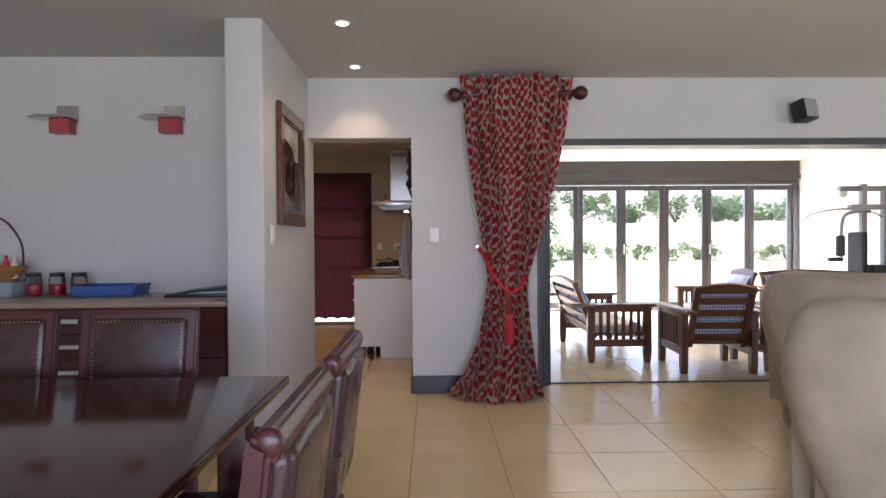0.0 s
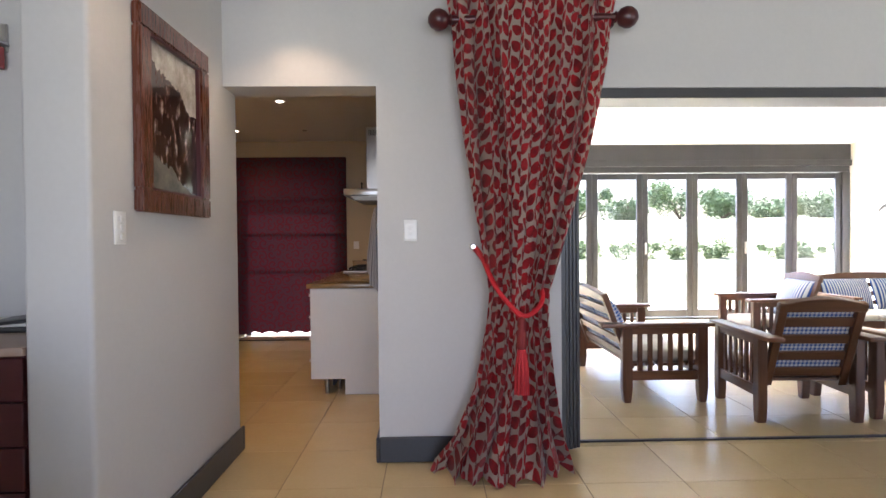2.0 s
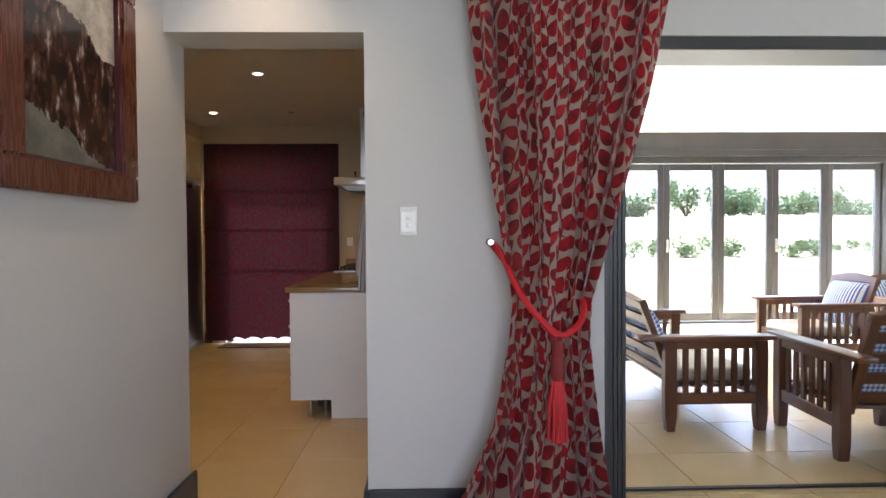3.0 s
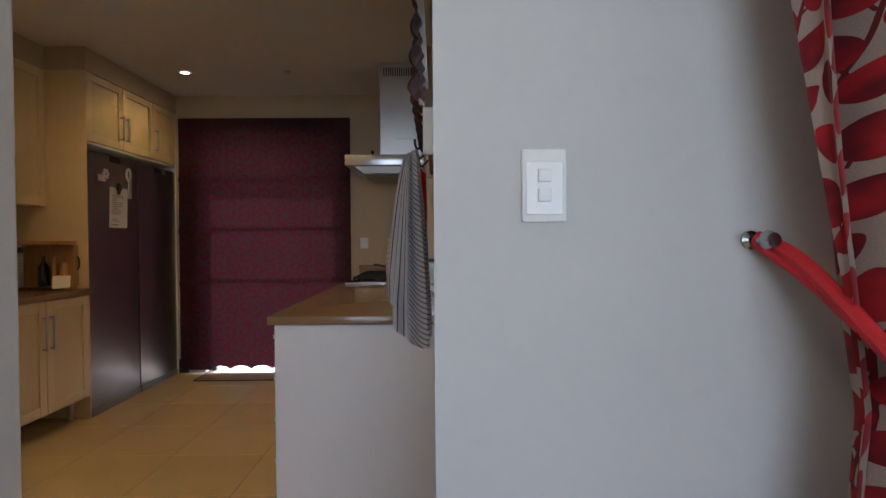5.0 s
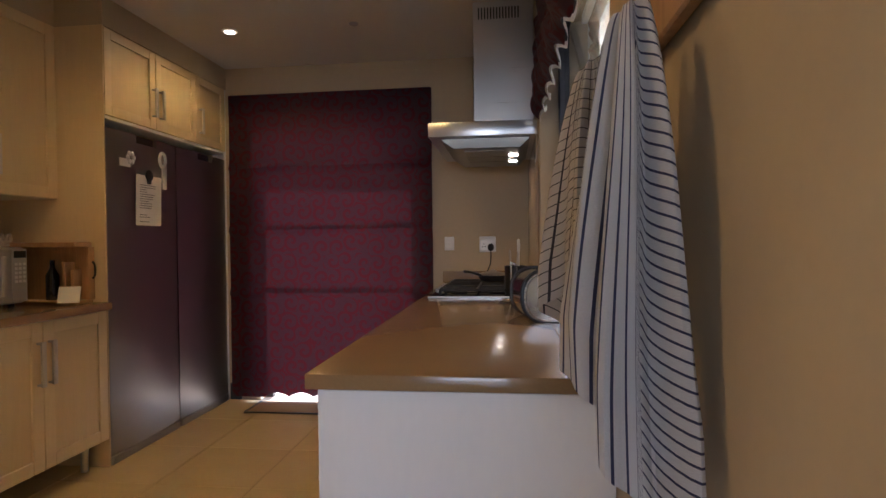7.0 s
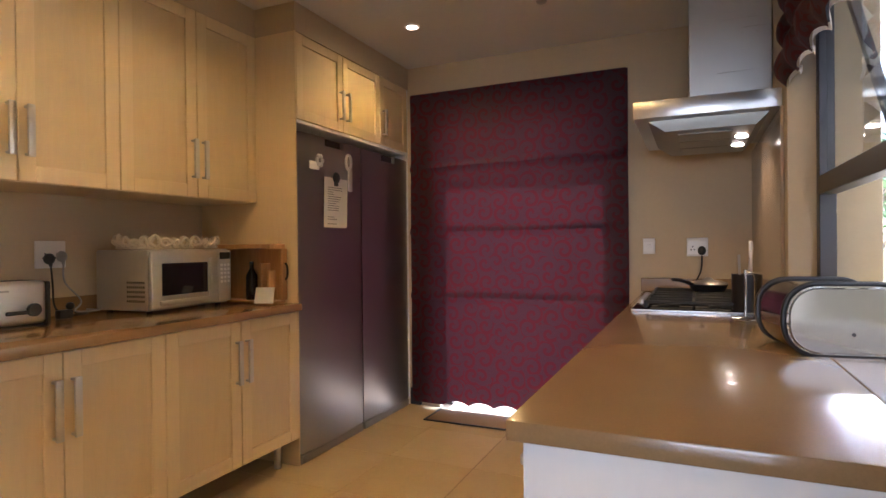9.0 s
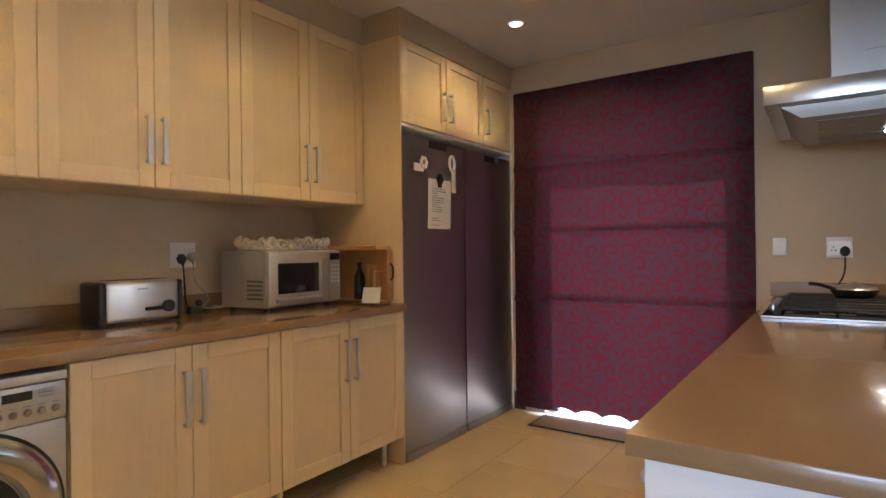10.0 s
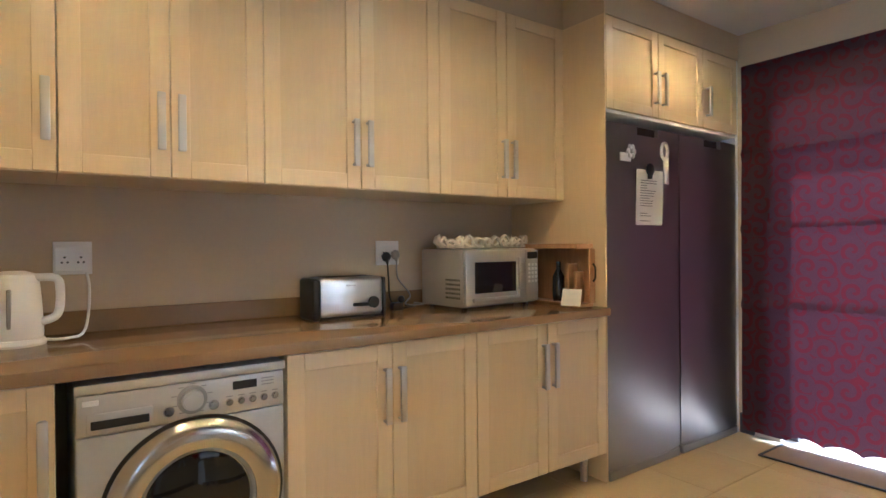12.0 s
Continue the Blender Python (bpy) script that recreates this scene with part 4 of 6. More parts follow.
def recliner(m, label):
    """Faces its own +x; back to -x."""
    c = thing("recliner", m, label, "armchair", "cream recliners")
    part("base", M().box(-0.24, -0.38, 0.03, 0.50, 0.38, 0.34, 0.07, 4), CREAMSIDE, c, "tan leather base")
    part("seat", M().box(-0.1, -0.30, 0.32, 0.62, 0.30, 0.50, 0.08, 5), CREAMHIDE, c)
    part("footrest", M().box(0.58, -0.30, 0.1, 0.68, 0.30, 0.46, 0.045, 4), CREAMHIDE, c)
    for s in (-1, 1):
        part("arm", M().prism([(-0.25, 0.12), (0.50, 0.10), (0.56, 0.30), (0.54, 0.54), (0.42, 0.61), (-0.20, 0.64), (-0.36, 0.58)], "y", s * 0.36 - 0.09, s * 0.36 + 0.09, 0.075, 5), CREAMHIDE, c, "padded cream leather arm")
    rows = [(0.20, -0.28, 0.07, 0.25), (0.28, -0.30, 0.10, 0.31), (0.42, -0.335, 0.125, 0.375), (0.58, -0.37, 0.14, 0.435), (0.72, -0.40, 0.145, 0.465), (0.82, -0.42, 0.14, 0.465), (0.89, -0.43, 0.128, 0.445), (0.94, -0.435, 0.110, 0.425), (0.975, -0.435, 0.080, 0.385), (0.99, -0.435, 0.04, 0.32)]
    part("back", loft(rows), CREAMHIDE, c, "tall cream leather back")
    part("headrest", loft([(0.62, -0.27, 0.06, 0.30), (0.68, -0.27, 0.10, 0.36), (0.78, -0.29, 0.12, 0.38), (0.88, -0.31, 0.115, 0.37), (0.95, -0.33, 0.085, 0.32), (0.98, -0.335, 0.04, 0.22)]), CREAMHIDE, c, "puffed headrest")
    return c


recliner(pose(1.89, 1.90, 0, 0, 0, 52) @ Matrix.Diagonal((1, 1, 1.075, 1)), "cream leather recliner with a rounded back")
recliner(pose(2.74, 3.44, 0, 0, 0, 50) @ Matrix.Diagonal((1, 1, 1.07, 1)), "cream leather recliner with a puffed headrest")

# ---- sunroom things ----


def slat_seat(m, width, label, category, name, cushions):
    """A wooden slatted armchair or bench. Faces its own +y; back at y = 0."""
    c = thing(name, m, label, category, "sunroom seats")
    h = width / 2
    for s in (-1, 1):
        x = s * (h - 0.03)
        for y in (0.04, 0.62):
            part("leg", M().prism([(y - 0.025, 0), (y + 0.025, 0), (y + 0.038, 0.10), (y + 0.038, 0.575), (y - 0.038, 0.575), (y - 0.038, 0.10)], "x", x - 0.03, x + 0.03, 0.004), TEAK, c)
        part("armrest", M().box(x - 0.055, -0.16, 0.575, x + 0.055, 0.70, 0.605, 0.006, 2), TEAKY, c, "flat wooden armrest")
        part("side_rail", M().box(x - 0.02, 0.078, 0.17, x + 0.02, 0.582, 0.24, 0.003), TEAKY, c)
        part("side_rail", M().box(x - 0.02, 0.078, 0.52, x + 0.02, 0.582, 0.573, 0.003), TEAKY, c)
        for k in range(6):
            y = 0.125 + 0.078 * k
            part("slat", M().box(x - 0.009, y, 0.24, x + 0.009, y + 0.036, 0.52, 0.002), TEAK, c)
    part("front_rail", M().box(-h + 0.06, 0.60, 0.20, h - 0.06, 0.64, 0.30, 0.003), TEAKX, c)
    for k in range(5):
        part("seat_slat", M().box(-h + 0.05, 0.08 + 0.105 * k, 0.27, h - 0.05, 0.16 + 0.105 * k, 0.29, 0.003), TEAKX, c)
    tilt = pose(0, 0.10, 0.265, 20, 0, 0)
    for s in (-1, 1):
        part("back_post", M().box(s * (h - 0.10) - 0.028, -0.03, -0.02, s * (h - 0.10) + 0.028, 0.012, 0.60, 0.005, 1, tilt), TEAK, c)
    for k in range(4):
        part("back_slat", M().box(-h + 0.128, -0.02, 0.05 + 0.125 * k, h - 0.128, 0.0, 0.115 + 0.125 * k, 0.003, 1, tilt), TEAKX, c)
    n = 12
    top = [(-h + 0.07, 0.54), (h - 0.07, 0.54)] + [(h - 0.07 - (width - 0.14) * k / n, 0.59 + 0.045 * math.sin(math.pi * k / n)) for k in range(n + 1)]
    tm = M().prism(top, "y", -0.035, 0.014, 0.004, 1)
    bmesh.ops.transform(tm.bm, matrix=tilt, verts=tm.bm.verts)
    part("top_rail", tm, TEAKX, c, "curved wooden top rail")

    def pad(u0, u1, v0, v1, y0, thick):
        def fn(u, v):
            bulge = (math.sin(math.pi * u) * math.sin(math.pi * v)) ** 0.35
            p = tilt @ Vector((u0 + (u1 - u0) * u, y0 + thick * bulge, v0 + (v1 - v0) * v))
            return p, ((u1 - u0) * u, (v1 - v0) * v)
        def fb(u, v):
            p = tilt @ Vector((u0 + (u1 - u0) * u, y0, v0 + (v1 - v0) * v))
            return p, ((u1 - u0) * u, (v1 - v0) * v)
        return M().sheet(fn, 16, 16).sheet(fb, 2, 2)
    n = max(1, round((width - 0.2) / 0.55))
    step = (width - 0.2) / n
    for k in range(n):
        x0 = -h + 0.1 + step * k
        part("seat_cushion", M().box(x0 + 0.005, 0.10, 0.29, x0 + step - 0.005, 0.62, 0.38, 0.03, 4), plain("cream_canvas", (0.62, 0.58, 0.5), 0.9, grain=300, bump=0.3), c, "cream seat cushion")
        part("back_cushion", pad(x0 + 0.02, x0 + step - 0.02, 0.10, 0.54, 0.006, 0.11), cushions, c, "blue and white back cushion")
    return c


slat_seat(pose(1.64, 6.28, 0, 0, 0, -90), 1.30, "slatted hardwood bench with blue checked cushions", "bench", "garden_bench", GINGHAM)
slat_seat(pose(2.73, 5.10, 0, 0, 0, -3), 0.70, "slatted hardwood armchair with blue checked cushion", "armchair", "slatted_armchair", GINGHAM)
slat_seat(pose(3.56, 5.16, 0, 0, 0, 2), 0.70, "slatted hardwood armchair with blue checked cushion", "armchair", "slatted_armchair", GINGHAM)
slat_seat(pose(4.2, 7.52, 0, 0, 0, 90), 0.72, "slatted hardwood armchair with blue striped cushion", "armchair", "slatted_armchair", BLUESTRIPE)
slat_seat(pose(5.75, 8.35, 0, 0, 0, 180) @ Matrix.Diagonal((1, 1, 0.92, 1)), 1.5, "slatted hardwood bench with blue striped cushions", "bench", "garden_bench", BLUESTRIPE)
gy = thing("home_gym", pose(5.85, 7.5, 0), "grey steel multi-gym with black pads and lat bar", "exercise machine")
GSTEEL = plain("grey_powder_coat", (0.24, 0.25, 0.27), 0.4, 0.4)
part("upright", M().box(0.05, -0.04, 0.05, 0.12, 0.04, 2.0, 0.006).box(0.35, -0.04, 0.05, 0.42, 0.04, 1.95, 0.006), GSTEEL, gy)
part("base_frame", M().box(-0.6, -0.04, 0, 0.55, 0.04, 0.07, 0.006).box(0.4, -0.4, 0, 0.48, 0.4, 0.07, 0.006).box(-0.6, -0.3, 0, -0.53, 0.3, 0.07, 0.006), GSTEEL, gy)
part("top_beam", M().box(-0.25, -0.035, 1.9, 0.42, 0.035, 1.97, 0.006).box(-0.1, -0.05, 1.65, 0.42, 0.05, 1.72, 0.006), GSTEEL, gy)
part("pulley", M().cyl((-0.2, -0.03, 1.88), (-0.2, 0.03, 1.88), 0.06, seg=20, bevel=0.006), SILVER, gy, "silver pulley wheel")
part("lat_bar", M().tube([(-0.72, 0.0, 1.52), (-0.6, 0, 1.60), (-0.2, 0, 1.66), (0.2, 0, 1.62), (0.35, 0, 1.55)], 0.014, 8, 6), CHROME, gy, "bent chrome lat bar")
part("press_arm", M().tube([(0.1, -0.1, 1.62), (-0.1, -0.12, 1.62), (-0.28, -0.14, 1.55), (-0.32, -0.14, 1.3), (-0.32, -0.14, 0.95)], 0.024, 8, 6), GSTEEL, gy)
part("roller_pad", M().cyl((-0.33, -0.14, 1.02), (-0.33, -0.14, 1.30), 0.055, seg=16, bevel=0.01).cyl((-0.5, -0.14, 0.98), (-0.3, -0.14, 0.98), 0.03, seg=12, bevel=0.006), BLACK, gy, "black foam pads")
part("back_pad", M().box(-0.03, -0.15, 0.75, 0.05, 0.15, 1.35, 0.03, 3), BLACK, gy, "black back pad")
part("seat_pad", M().box(-0.45, -0.16, 0.46, 0.02, 0.16, 0.54, 0.03, 3), BLACK, gy, "black seat pad")
part("seat_post", M().box(-0.26, -0.03, 0.07, -0.19, 0.03, 0.46, 0.004), GSTEEL, gy)
part("weight_stack", M().box(0.15, -0.12, 0.1, 0.33, 0.12, 0.9, 0.01), BLACK, gy, "black weight stack")

# ---- kitchen ----
WEST = -3.2


def bar_handle(parent, x, y, z0, z1, axis="z"):
    part("handle", M().box(x, y - 0.013, z0, x + 0.012, y + 0.013, z1, 0.004, 2).box(x - 0.024, y - 0.009, z0 + 0.004, x + 0.002, y + 0.009, z0 + 0.014, 0.002).box(x - 0.024, y - 0.009, z1 - 0.014, x + 0.002, y + 0.009, z1 - 0.004, 0.002), SATIN, parent, "satin steel bar handle")


def shaker_door(parent, x, y0, y1, z0, z1, rail=0.062):
    """A door with a raised frame round a sunk panel, its face towards +x."""
    g = 0.0022
    y0, y1, z0, z1 = y0 + g, y1 - g, z0 + g, z1 - g
    d = part("door", M().box(x - 0.02, y0, z0, x, y0 + rail, z1, 0.002).box(x - 0.02, y1 - rail, z0, x, y1, z1, 0.002).box(x - 0.02, y0 + rail, z0, x - 0.0008, y1 - rail, z0 + rail, 0.002).box(x - 0.02, y0 + rail, z1 - rail, x - 0.0008, y1 - rail, z1, 0.002), MAPLE, parent)
    part("panel", M().box(x - 0.018, y0 + rail, z0 + rail, x - 0.010, y1 - rail, z1 - rail, 0), MAPLEPANEL, d, "sunk maple panel", False)
    return d


def wall_cabinet(y0, y1, hz, one=False):
    front = -2.77
    c = thing("wall_cabinet", pose(WEST, y0, 1.46), "pale maple wall cabinet with shaker doors", "cabinet", "kitchen wall cabinets")
    w = y1 - y0
    fx = front - WEST
    part("body", M().box(0.0, 0.001, 0.0, fx - 0.022, w - 0.001, 0.935, 0.001), CARCASS, c)
    if one:
        d = shaker_door(c, fx, 0, w, 0, 0.935)
        bar_handle(d, fx + 0.024, w - 0.03, 0.092, 0.287)
    else:
        for k in range(2):
            d = shaker_door(c, fx, w / 2 * k, w / 2 * (k + 1), 0, 0.935)
            bar_handle(d, fx + 0.024, w / 2 + (-0.032, 0.032)[k], 0.092, 0.287)


for y0, y1 in ((5.238, 5.885), (5.885, 6.697), (6.697, 7.527)):
    wall_cabinet(y0, y1, 1.46)
wall_cabinet(4.805, 5.238, 1.46, True)


def base_cabinet(y0, y1, one=False):
    front = -2.495
    c = thing("base_cabinet", pose(WEST, y0, 0), "pale maple base cabinet with shaker doors on steel legs", "cabinet", "kitchen base cabinets")
    w, fx = y1 - y0, front - WEST
    part("body", M().box(0.02, 0.001, 0.155, fx - 0.022, w - 0.001, 0.858, 0.001), CARCASS, c)
    n = 1 if one else 2
    for k in range(n):
        d = shaker_door(c, fx, w / n * k, w / n * (k + 1), 0.155, 0.855)
        bar_handle(d, fx + 0.024, w - 0.03 if one else w / 2 + (-0.032, 0.032)[k], 0.555, 0.765)
    for y in (0.06, w - 0.06):
        part("leg", M().cyl((fx - 0.10, y, 0), (fx - 0.10, y, 0.155), 0.019, seg=16), STEEL, c, "round steel leg")


base_cabinet(5.862, 6.684)
base_cabinet(6.684, 7.528)
base_cabinet(4.805, 5.222, True)
wt = thing("worktop", pose(-2.84, 6.17, 0.86), "brown polished stone worktop with upstand", "worktop")
part("slab", M().box(-0.36, -1.365, 0, 0.375, 1.36, 0.04, 0.004, 2), COUNTER, wt)
part("upstand", M().box(-0.359, -1.365, 0.04, -0.34, 1.36, 0.125, 0.003), COUNTER, wt)

# fridge surround and pair of fridges
tp = thing("tall_panel", pose(-2.85, 7.532, 0), "pale maple end panel beside the fridges", "panel")
part("panel", M().box(-0.35, -0.003, 0.002, 0.355, 0.006, 2.395, 0.001), MAPLE, tp)
oc = thing("bridge_cabinet", pose(WEST, 7.54, 1.915), "pale maple cabinet above the fridges with three shaker doors", "cabinet")
part("body", M().box(0, 0.0, 0.0, 0.683, 1.31, 0.478, 0.001), CARCASS, oc)
for k, (a, b) in enumerate(((0.0, 0.45), (0.45, 0.90), (0.90, 1.30))):
    d = shaker_door(oc, 0.705, a, b, 0.0, 0.478, 0.055)
    bar_handle(d, 0.729, (b - 0.035, a + 0.035, a + 0.04)[k], 0.07, 0.25)
part("filler", M().box(0.6, 1.295, -1.915, 0.70, 1.318, 0.478, 0.002), WHITEPANEL, oc, "white filler strip")
part("light_rail", M().box(0.55, 0.0, -0.02, 0.70, 1.29, -0.001, 0.002), WHITEPANEL, oc)


def fridge(y0, w, label):
    c = thing("fridge", pose(-2.49, y0, 0), label, "fridge", "pair of fridges")
    part("body", M().box(-0.66, 0.004, 0.03, -0.055, w - 0.004, 1.85, 0.006), GREYPLASTIC, c)
    arc = [(-0.05, 0.004), (-0.05, w - 0.004)] + [(-0.012 + 0.02 * math.sin(math.pi * k / 14), w - 0.004 - (w - 0.008) * k / 14) for k in range(15)]
    z = 0.055
    dr = M().prism(arc, "z", z, 1.80, 0.0)
    dr.prism([(-0.05, 0.004), (-0.05, 0.36 * w), (0.006, 0.36 * w), (-0.004, 0.16 * w), (-0.012, 0.004)], "z", 1.80, 1.85)
    dr.prism([(-0.05, 0.66 * w), (-0.05, w - 0.004), (-0.012, w - 0.004), (0.0, 0.82 * w), (0.004, 0.66 * w)], "z", 1.80, 1.85)
    d = part("door", dr, FRIDGE, c, "bowed dark brushed steel door")
    part("grip_recess", M().box(-0.052, 0.36 * w, 1.80, -0.02, 0.66 * w, 1.85, 0.002), BLACK, d, "black recessed grip")
    part("kick_plate", M().box(-0.05, 0.01, 0.0, -0.004, w - 0.01, 0.05, 0.006), FRIDGE, c)


fridge(7.545, 0.648, "tall dark brushed steel fridge with notes on it")
fridge(8.197, 0.64, "tall dark brushed steel freezer beside the fridge")
nt = thing("note", pose(-2.478, 7.875, 1.47), "typed white note held on the fridge", "note")
part("sheet", M().box(0, -0.118, -0.148, 0.002, 0.118, 0.148, 0, 1, pose(0, 0, 0, 0, 1.5, 0)), PAPER, nt)
ln = M()
lr = random.Random(2)
for k in range(17):
    if k in (11, 12, 15):
        continue
    ln.box(0.003, -0.085, 0.088 - 0.0135 * k, 0.004, -0.085 + lr.uniform(0.05, 0.15), 0.092 - 0.0135 * k, 0, 1, pose(0, 0, 0, 0, 1.5, 0))
part("print_lines", ln, INK, nt, "grey typed lines", False)
mg = thing("fridge_magnet", pose(-2.476, 7.87, 1.62), "dark clip magnet on the note", "magnet")
part("clip", M().ball((0.008, 0, 0), 0.012, 0.035, 0.035).box(0.002, -0.02, -0.05, 0.01, 0.02, 0.0, 0.004), BLACK, mg)
mg = thing("fridge_magnet", pose(-2.478, 7.68, 1.685), "white flower magnet with a label", "magnet")
part("label_plate", M().box(0, -0.06, -0.035, 0.006, 0.03, 0.01, 0.002), WHITEPLASTIC, mg)
fm = M()
for k in range(6):
    fm.ball((0.008, 0.03 + 0.026 * math.cos(k * 1.05), 0.02 + 0.026 * math.sin(k * 1.05)), 0.006, 0.015, 0.015, 10)
part("flower", fm, WHITEPLASTIC, mg)
bo = thing("bottle_opener", pose(-2.474, 8.0, 1.66), "white plastic opener hanging on the fridge", "opener")
part("loop", M().tube([(0.008, 0.03 * math.cos(a * 0.785), 0.07 + 0.045 * math.sin(a * 0.785)) for a in range(9)], 0.009, 8, 4), WHITEPLASTIC, bo)
part("grip", M().box(0, -0.005, -0.11, 0.014, 0.035, 0.04, 0.006, 2), WHITEPLASTIC, bo)

# worktop things along the west wall
mw = thing("microwave", pose(-2.83, 7.12, 0.9, 0, 0, 3) @ Matrix.Diagonal((1.0, 1.1, 1.1, 1)), "silver microwave oven with dark window on the worktop", "microwave")
part("case", M().box(-0.34, -0.24, 0.012, 0.0, 0.24, 0.275, 0.012, 2), SILVER, mw)
vt = M()
for r in range(5):
    for k in range(9):
        vt.box(-0.13 + 0.013 * k, -0.2415, 0.05 + 0.02 * r, -0.124 + 0.013 * k, -0.2395, 0.06 + 0.02 * r, 0)
part("vent_slots", vt, BLACK, mw, "", False)
dd = part("door", M().box(0.0, -0.236, 0.02, 0.022, 0.145, 0.268, 0.007, 2), SILVER, mw)
part("window", M().box(0.0205, -0.185, 0.075, 0.025, 0.075, 0.215, 0.004), DARKGLASS, dd, "dark glass window")
part("handle", M().box(0.02, -0.20, 0.035, 0.036, 0.10, 0.055, 0.006, 2).box(0.02, 0.085, 0.035, 0.036, 0.11, 0.235, 0.006, 2), SILVER, dd)
cp = part("control_panel", M().box(0.0, 0.148, 0.02, 0.018, 0.236, 0.268, 0.006, 2), SILVER, mw)
part("display", M().box(0.0175, 0.158, 0.225, 0.0195, 0.228, 0.258, 0.001), BLACK, cp)
bt = M()
for r in range(5):
    for k in range(3):
        bt.box(0.0175, 0.162 + 0.023 * k, 0.19 - 0.02 * r, 0.0205, 0.178 + 0.023 * k, 0.202 - 0.02 * r, 0.002)
part("buttons", bt, WHITEPLASTIC, cp, "small pale keys")
for x in (-0.3, -0.04):
    for y in (-0.2, 0.2):
        part("foot", M().cyl((x, y, 0), (x, y, 0.014), 0.014, seg=10), BLACK, mw)
dh = thing("serving_dish", pose(-2.98, 7.12, 1.2035, 0, 0, 4) @ Matrix.Diagonal((1.05, 1.32, 0.95, 1)), "long cream ceramic dish with a ruffled pierced rim", "dish")
part("dish_base", M().box(-0.07, -0.20, 0.0, 0.07, 0.20, 0.02, 0.01, 2), CERAMIC, dh)
rf = M()
for k in range(30):
    a = 2 * math.pi * k / 30
    x, y = 0.105 * math.cos(a), 0.235 * math.sin(a)
    x, y = x * (0.9 + 0.25 * abs(math.sin(a))), y
    r = 0.022 + 0.009 * math.sin(k * 2.1)
    t = (-math.sin(a) * 0.5, math.cos(a), 0)
    rf.tube([(x * 0.85, y * 0.9, 0.012), (x - t[0] * r, y - t[1] * r, 0.035), (x, y, 0.06 + 0.012 * math.sin(k * 1.7)), (x + t[0] * r, y + t[1] * r, 0.035), (x * 0.85, y * 0.9, 0.012)], 0.008, 6, 4)
part("ruffled_rim", rf, CERAMIC, dh, "pierced scroll rim")
cr = thing("wooden_crate", pose(-2.70, 7.455, 0.9), "open pine crate with a few things inside", "crate")
part("crate_sides", M().box(-0.28, -0.07, 0.0, 0.14, -0.05, 0.02, 0.003).box(-0.28, -0.07, 0.3, 0.14, 0.055, 0.325, 0.003).box(-0.28, -0.07, 0.0, 0.14, 0.055, 0.018, 0.003).box(-0.28, 0.05, 0.018, 0.14, 0.065, 0.3, 0.003).box(0.13, 0.02, 0.018, 0.145, 0.065, 0.3, 0.003), PINE, cr)
part("crate_handle", M().tube([(0.147, 0.045, 0.13), (0.16, 0.045, 0.15), (0.16, 0.045, 0.2), (0.147, 0.045, 0.22)], 0.005, 6, 4), IRON, cr, "dark iron handle")
part("board", M().box(0.03, -0.03, 0.02, 0.05, 0.04, 0.22, 0.003).box(0.07, -0.02, 0.02, 0.09, 0.04, 0.18, 0.003), PINE, cr)
part("bottle", M().lathe([(0.03, 0), (0.032, 0.02), (0.032, 0.13), (0.012, 0.17), (0.012, 0.21)], (-0.05, 0.0, 0.02), 16), DARKGLASS, cr)
cd = thing("recipe_card", pose(-2.60, 7.35, 0.902, -18, 0, 20), "white card leaning on the crate", "card")
part("card", M().box(-0.01, -0.05, 0.0, 0.09, -0.046, 0.085, 0), PAPER, cd, "", False)

ts = thing("toaster", pose(-2.975, 6.31, 0.9), "brushed steel toaster with black ends", "toaster")
part("body", M().box(-0.075, -0.155, 0.012, 0.075, 0.155, 0.185, 0.02, 4), STEEL, ts)
part("end_cap", M().box(-0.085, -0.185, 0.0, 0.085, -0.15, 0.182, 0.018, 4), BLACK, ts, "black end cap")
part("end_cap", M().box(-0.082, 0.15, 0.0, 0.082, 0.165, 0.18, 0.006, 2), BLACK, ts)
part("base", M().box(-0.07, -0.16, 0.0, 0.07, 0.16, 0.014, 0.004), BLACK, ts)
part("slot", M().box(-0.05, -0.12, 0.183, -0.02, 0.12, 0.187, 0.001).box(0.015, -0.12, 0.183, 0.045, 0.12, 0.187, 0.001), BLACK, ts)
part("dial", M().cyl((0.074, 0.10, 0.07), (0.092, 0.10, 0.07), 0.026, seg=24, bevel=0.003).box(0.074, 0.0, 0.055, 0.086, 0.09, 0.07, 0.004), BLACK, ts, "black dial and lever")
part("badge", M().box(0.0745, -0.03, 0.145, 0.0765, 0.015, 0.152, 0), GREYPLASTIC, ts)

